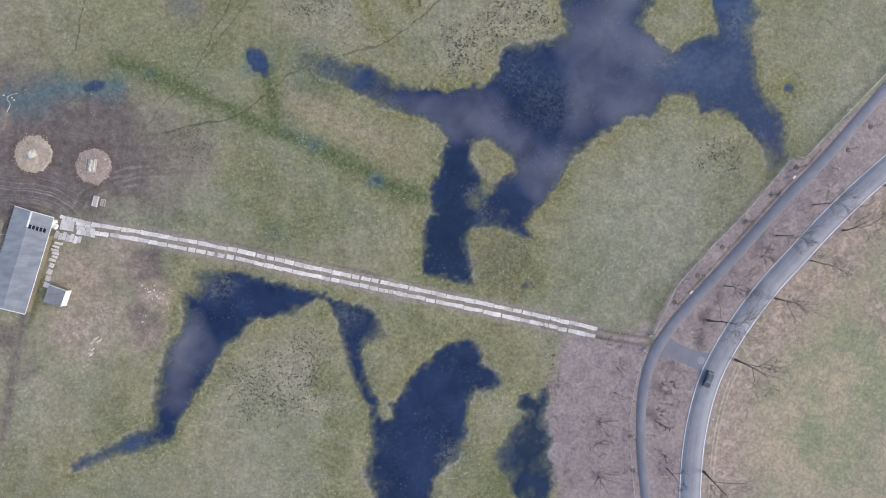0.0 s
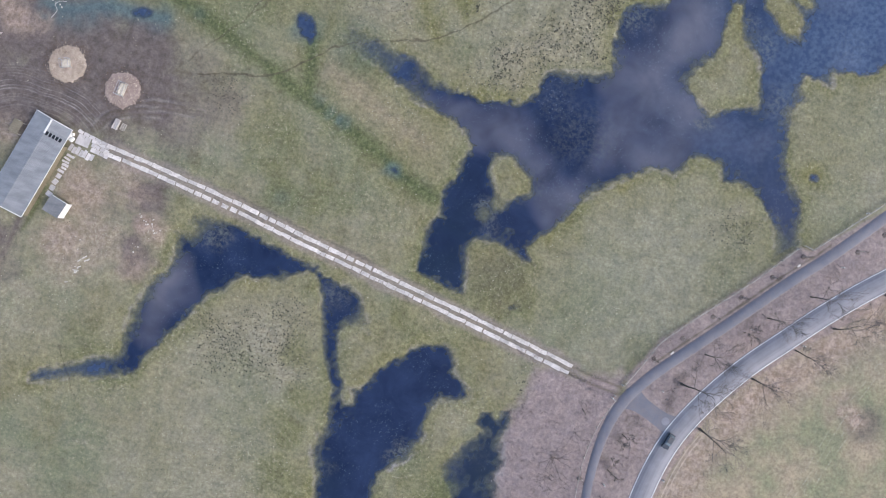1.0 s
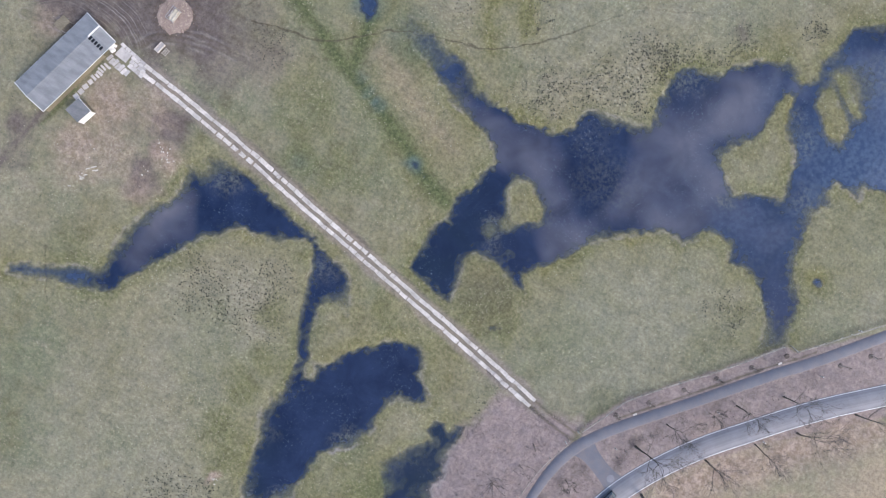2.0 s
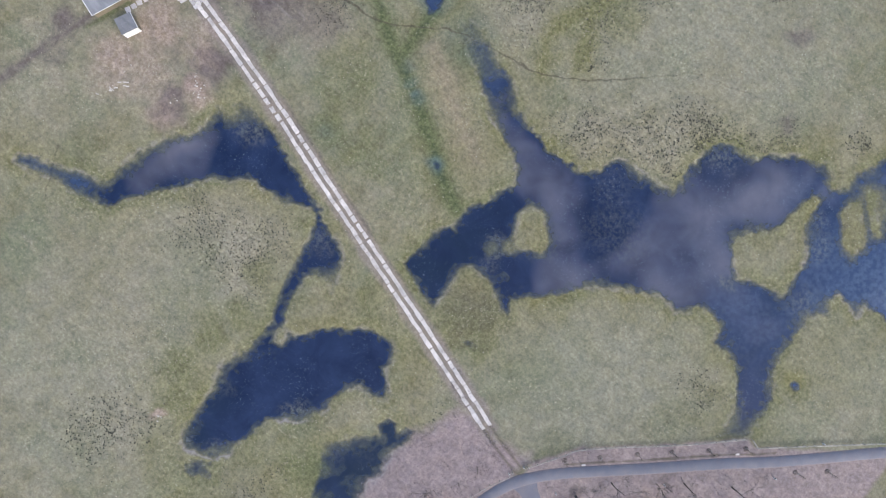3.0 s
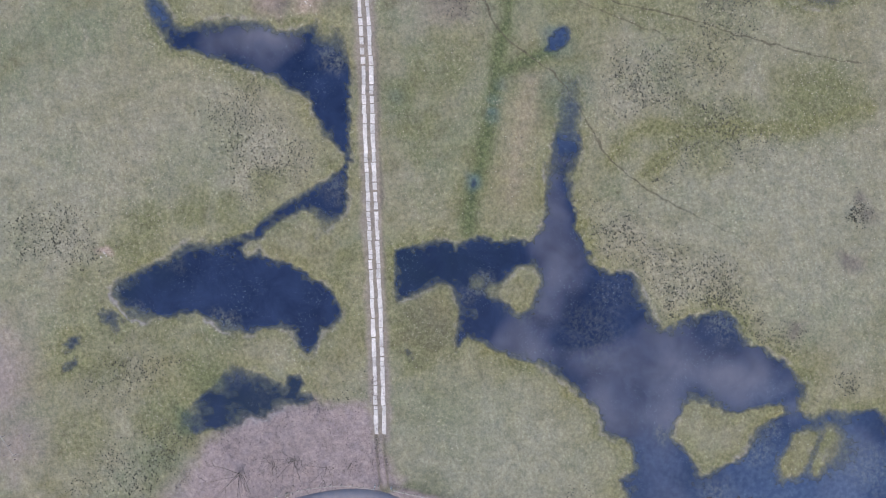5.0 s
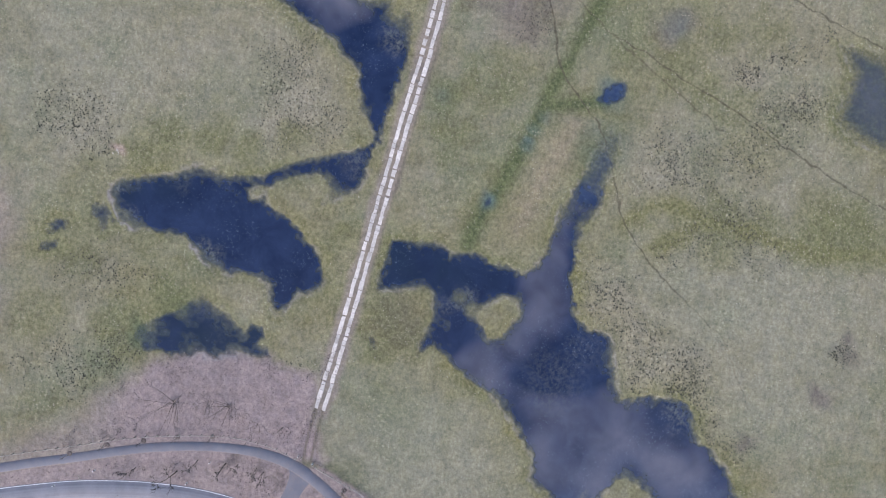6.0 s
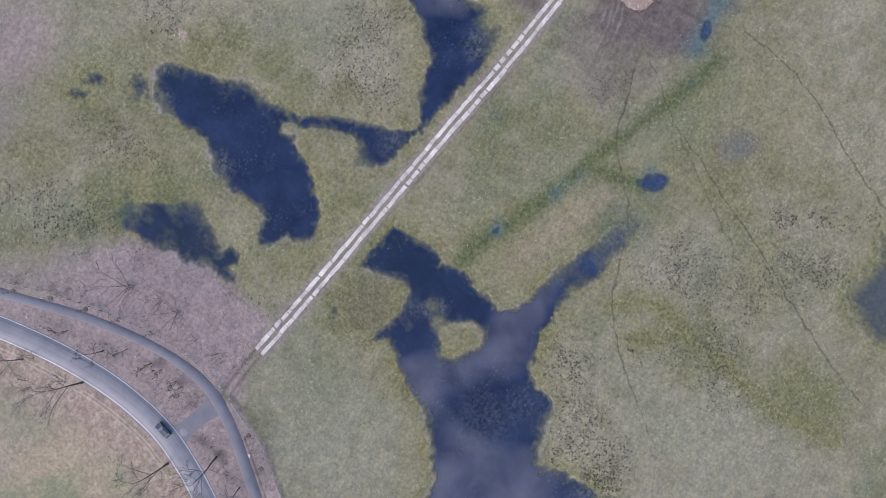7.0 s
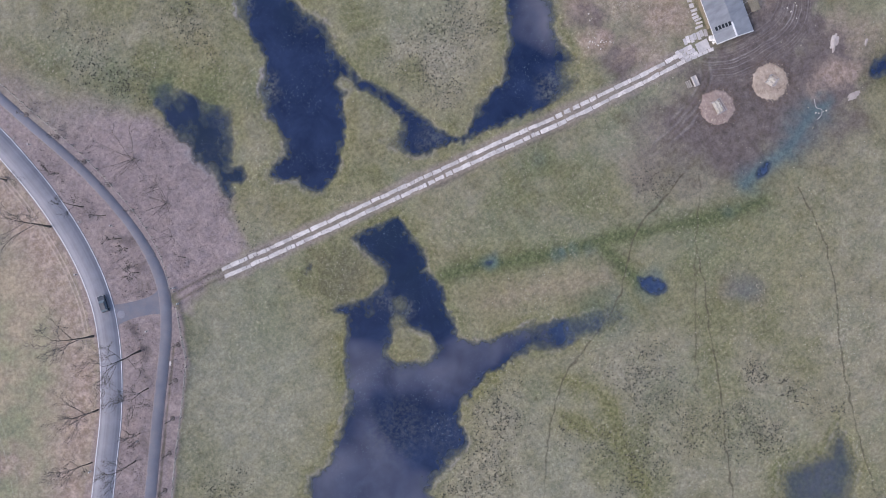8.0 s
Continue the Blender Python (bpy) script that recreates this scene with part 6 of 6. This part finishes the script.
# ---- the car ----
def build_car():
    x, y = 70.0, -33.4
    car = tagged(empty("car", pose(x, y, 0.24, 0, 0, 161.5)), "dark hatchback car driving along the country road", "car")
    half = [(-2.15, .30), (-2.15, .72), (-1.95, .92), (-1.0, .98), (1.0, .96), (1.85, .84), (2.1, .66), (2.15, .30)]
    bm = bmesh.new()
    rows = []
    for k in (-1, -0.86, 0.86, 1):
        rows.append([bm.verts.new((k * (0.88 - (0.06 if abs(u) > 1.9 else 0)), u, w if abs(k) < 1 else min(w, 0.84))) for u, w in half])
    for a, b in zip(rows[:-1], rows[1:]):
        for n in range(len(half)):
            bm.faces.new([a[n], a[(n + 1) % len(half)], b[(n + 1) % len(half)], b[n]])
    bm.faces.new(rows[0]), bm.faces.new(rows[-1])
    bmesh.ops.recalc_face_normals(bm, faces=bm.faces)
    part("body", bm, M_CAR, car)
    bm = bmesh.new()
    low = [(-0.78, -1.95), (0.78, -1.95), (0.78, 0.95), (-0.78, 0.95)]
    top = [(-0.62, -1.45), (0.62, -1.45), (0.60, 0.25), (-0.60, 0.25)]
    a = [bm.verts.new((u, v, 0.93)) for u, v in low]
    b = [bm.verts.new((u, v, 1.44)) for u, v in top]
    for n in range(4):
        bm.faces.new([a[n], a[(n + 1) % 4], b[(n + 1) % 4], b[n]])
    bm.faces.new(b)
    part("cabin_glass", bm, M_GLASS, car, "grey-blue tinted windows")
    part("roof", boxed(1.26, 1.75, 0.05, pose(0, -0.6, 1.43), 0.02), M_CAR, car)
    for u in (-0.8, 0.8):
        for v in (-1.35, 1.35):
            bm = bmesh.new()
            bmesh.ops.create_cone(bm, cap_ends=True, segments=18, radius1=0.32, radius2=0.32, depth=0.22, matrix=pose(u, v, 0.32, 0, 90, 0))
            wheel = part("wheel", bm, M_TYRE, car)
            bm = bmesh.new()
            bmesh.ops.create_cone(bm, cap_ends=True, segments=14, radius1=0.2, radius2=0.2, depth=0.24, matrix=pose(u, v, 0.32, 0, 90, 0))
            part("rim", bm, M_STEEL, wheel)
    for u in (-0.6, 0.6):
        part("headlight", boxed(0.32, 0.14, 0.14, pose(u, 2.05, 0.6), 0.03), M_LIGHT, car)
        part("tail_light", boxed(0.26, 0.1, 0.2, pose(u, -2.12, 0.66), 0.02), M_MULCH, car)
        part("mirror", boxed(0.16, 0.1, 0.12, pose(u * 1.6, 0.55, 0.95), 0.02), M_CAR, car)


build_car()


# ---- loose growth ----
def blades(rows, blade_count, tall, wide, seed):
    """Tufts of narrow standing blades: x, y, z, size."""
    rng = np.random.RandomState(seed)
    rows = np.array(rows)
    n = len(rows) * blade_count
    at = np.repeat(rows, blade_count, 0)
    a = rng.uniform(0, math.tau, n)
    r = rng.uniform(0.0, 0.5, n) * at[:, 3]
    base = at[:, :3] + np.stack([r * np.cos(a), r * np.sin(a), np.zeros(n)], -1)
    lean = rng.uniform(0.3, 1.0, n) * at[:, 3] * 0.9
    tip = base + np.stack([lean * np.cos(a), lean * np.sin(a), tall * at[:, 3] * rng.uniform(0.6, 1.2, n)], -1)
    side = np.stack([-np.sin(a), np.cos(a), np.zeros(n)], -1) * (wide * at[:, 3])[:, None]
    mid = (base + tip) / 2 + np.array([0, 0, 0.10])
    verts = np.stack([base - side * 0.6, base + side * 0.6, mid + side, tip + side * 0.3, tip - side * 0.3, mid - side], 1).reshape(-1, 3)
    k = np.arange(n)[:, None] * 6
    quads = np.concatenate([k + np.array([[0, 1, 2, 5]]), k + np.array([[5, 2, 3, 4]])])
    return verts, quads


def scatter(count, weight, seed, low, high):
    """Places on the meadow picked by a weight over the grid, with a size each."""
    rng = np.random.RandomState(seed)
    w = weight.ravel() / weight.sum()
    pick = np.searchsorted(np.cumsum(w), rng.uniform(0, 1, count)).clip(0, NX * NY - 1)
    x = gx.ravel()[pick] + rng.uniform(-.2, .2, count)
    y = gy.ravel()[pick] + rng.uniform(-.2, .2, count)
    z = HEIGHT.ravel()[pick]
    return np.stack([x, y, z - 0.02, rng.uniform(low, high, count) * rng.uniform(0.7, 1.0, count)], -1)


def build_growth():
    open_land = (SHORE > 0.6) & (ZB[..., 0] < 0.3) & (ZB[..., 3] < 0.3)
    group = np.clip(value_noise(gx, gy, 5, 61) + 0.8 * value_noise(gx, gy, 1.8, 62) + 0.25, 0.04, None)
    band = spots(gx + 2 * value_noise(gx, gy, 6, 64), gy + 2 * value_noise(gx, gy, 6, 66), RUSHES_WEST + RUSHES_SOUTH + RUSHES_NORTH + RUSHES_EAST + RUSHES_FAR)
    dark = np.vstack([scatter(7200, open_land * (group + 0.9) * band, 5, 0.10, 0.28), scatter(3600, open_land * group * (ZC[..., 1] + 0.25), 25, 0.07, 0.17)])
    v, q = blades(dark, 8, 0.7, 0.36, 6)
    me = raw_mesh("rush_tufts", v, q)
    me.materials.append(M_TUFT)
    tagged(new("rush_tufts", me), "dark rush tufts scattered over the damp meadow", "rushes", kind="stuff")
    light = scatter(4200, open_land * (0.06 + ZC[..., 1] + 0.4 * ZA[..., 0]) * np.clip(value_noise(gx, gy, 5, 63) + 0.5, 0.03, None), 7, 0.07, 0.20)
    v, q = blades(light, 6, 0.6, 0.42, 8)
    me = raw_mesh("dry_tufts", v, q)
    me.materials.append(M_DRY_TUFT)
    tagged(new("dry_tufts", me), "pale dry grass tufts on the meadow", "grass", kind="stuff")
    brown = scatter(1900, ((ZB[..., 0] > 0.5) & (np.abs(gx - 58) < 45) & (near(gx, gy, road_line, False, 6) > 3.8) & (near(gx, gy, path_line, False, 6) > 2.2) & (near(gx, gy, LINK, False, 6) > 2.8)) * np.clip(value_noise(gx, gy, 4, 65) + 0.4, 0.05, None), 9, 0.2, 0.5)
    v, q = blades(brown, 6, 0.9, 0.12, 10)
    me = raw_mesh("dead_stalks", v, q)
    me.materials.append(M_SHRUB)
    tagged(new("dead_stalks", me), "dead brown stalks on the banks and verges", "stalks", kind="stuff")

    ring = sum(np.exp(-((np.hypot(gx - cx, gy - cy) - r - 0.5) / 0.9) ** 2) for cx, cy, r in ((-101.5, 23.9, 4.85), (-86.4, 20.9, 4.65)))
    v, q = blades(scatter(1700, ring, 12, 0.08, 0.20), 3, 0.25, 0.25, 13)
    me = raw_mesh("straw_litter", v, q)
    me.materials.append(M_LITTER)
    tagged(new("straw_litter", me), "dark straw litter trodden round the hay racks", "litter", kind="stuff")
    ring = sum(k * np.exp(-((np.hypot(gx - cx, gy - cy) - r * 0.70) / 1.0) ** 2) for cx, cy, r, k in ((-101.5, 23.9, 4.85, 1.0), (-86.4, 20.9, 4.65, 0.25)))
    loose = scatter(1500, ring, 14, 0.10, 0.26)
    loose[:, 2] += 0.17
    v, q = blades(loose, 4, 0.15, 0.2, 15)
    me = raw_mesh("loose_straw", v, q)
    me.materials.append(M_LOOSE)
    tagged(new("loose_straw", me), "loose pale straw strewn round the hay racks", "straw", kind="stuff")


build_growth()


def build_stones():
    rng = random.Random(21)
    shapes = []
    for n in range(4):
        bm = bmesh.new()
        bmesh.ops.create_icosphere(bm, subdivisions=1, radius=0.5)
        for v in bm.verts:
            v.co *= rng.uniform(0.75, 1.2)
            v.co.z *= 0.55
        shapes.append(mesh_of("stone", bm, M_STONE))
    heap = [(-87.3, -26.2, 1.2, 5), (-71.7, -11.4, 2.2, 10), (-69.8, -12.4, 1.2, 4), (-74.5, -9.2, 1.0, 4), (-73.8, -16.4, 1.4, 4), (-88.7, -19.2, 1.5, 3),
            (-107.5, 38.0, 1.6, 4), (-118.0, 12.0, 3.0, 6), (26.2, -8.4, 3.4, 5), (-20.5, -77.4, 1.2, 6)]
    for cx, cy, spread, count in heap:
        for n in range(count):
            x, y, s = cx + rng.gauss(0, spread * 0.5), cy + rng.gauss(0, spread * 0.5), rng.uniform(0.18, 0.48) * (0.6 if cx > 0 else 1.0)
            ob = new("stone", rng.choice(shapes))
            ob.matrix_basis = pose(x, y, ground_z(x, y) + 0.05 * s, 0, 0, rng.uniform(0, 360)) @ Matrix.Diagonal((s * 1.4, s, s * 0.9, 1))
            tagged(ob, "pale rubble stone lying in the grass", "stone", "rubble stones")



def build_boards():
    first = None
    for x, y, long, turn in [(-85.8, -22.7, 1.5, 42), (-86.9, -23.8, 1.0, 45), (-85.2, -23.4, 1.1, 34), (-84.7, -23.1, 0.8, 56), (-86.6, -25.4, 0.9, 36), (-87.2, -26.4, 1.5, 4), (-87.1, -26.9, 0.8, 30), (-88.8, -29.8, 0.8, 22)]:
        m = pose(x, y, ground_z(x, y) + 0.01, 2, 1, turn) @ Matrix.Diagonal((long, 1, 1, 1))
        if first is None:
            bm = boxed(1.0, 0.30, 0.06, None, 0.012)
            for v in bm.verts:
                v.co.y += 0.03 * noise.noise(v.co * 3)
            first = tagged(new("board", mesh_of("board", bm, M_STONE)), "short pale board dropped in the grass", "board", "dropped boards")
            first.matrix_basis = m
        else:
            copied = copy_thing(first, pose(0, 0, 0))
            copied.matrix_basis = m


build_stones()
build_boards()
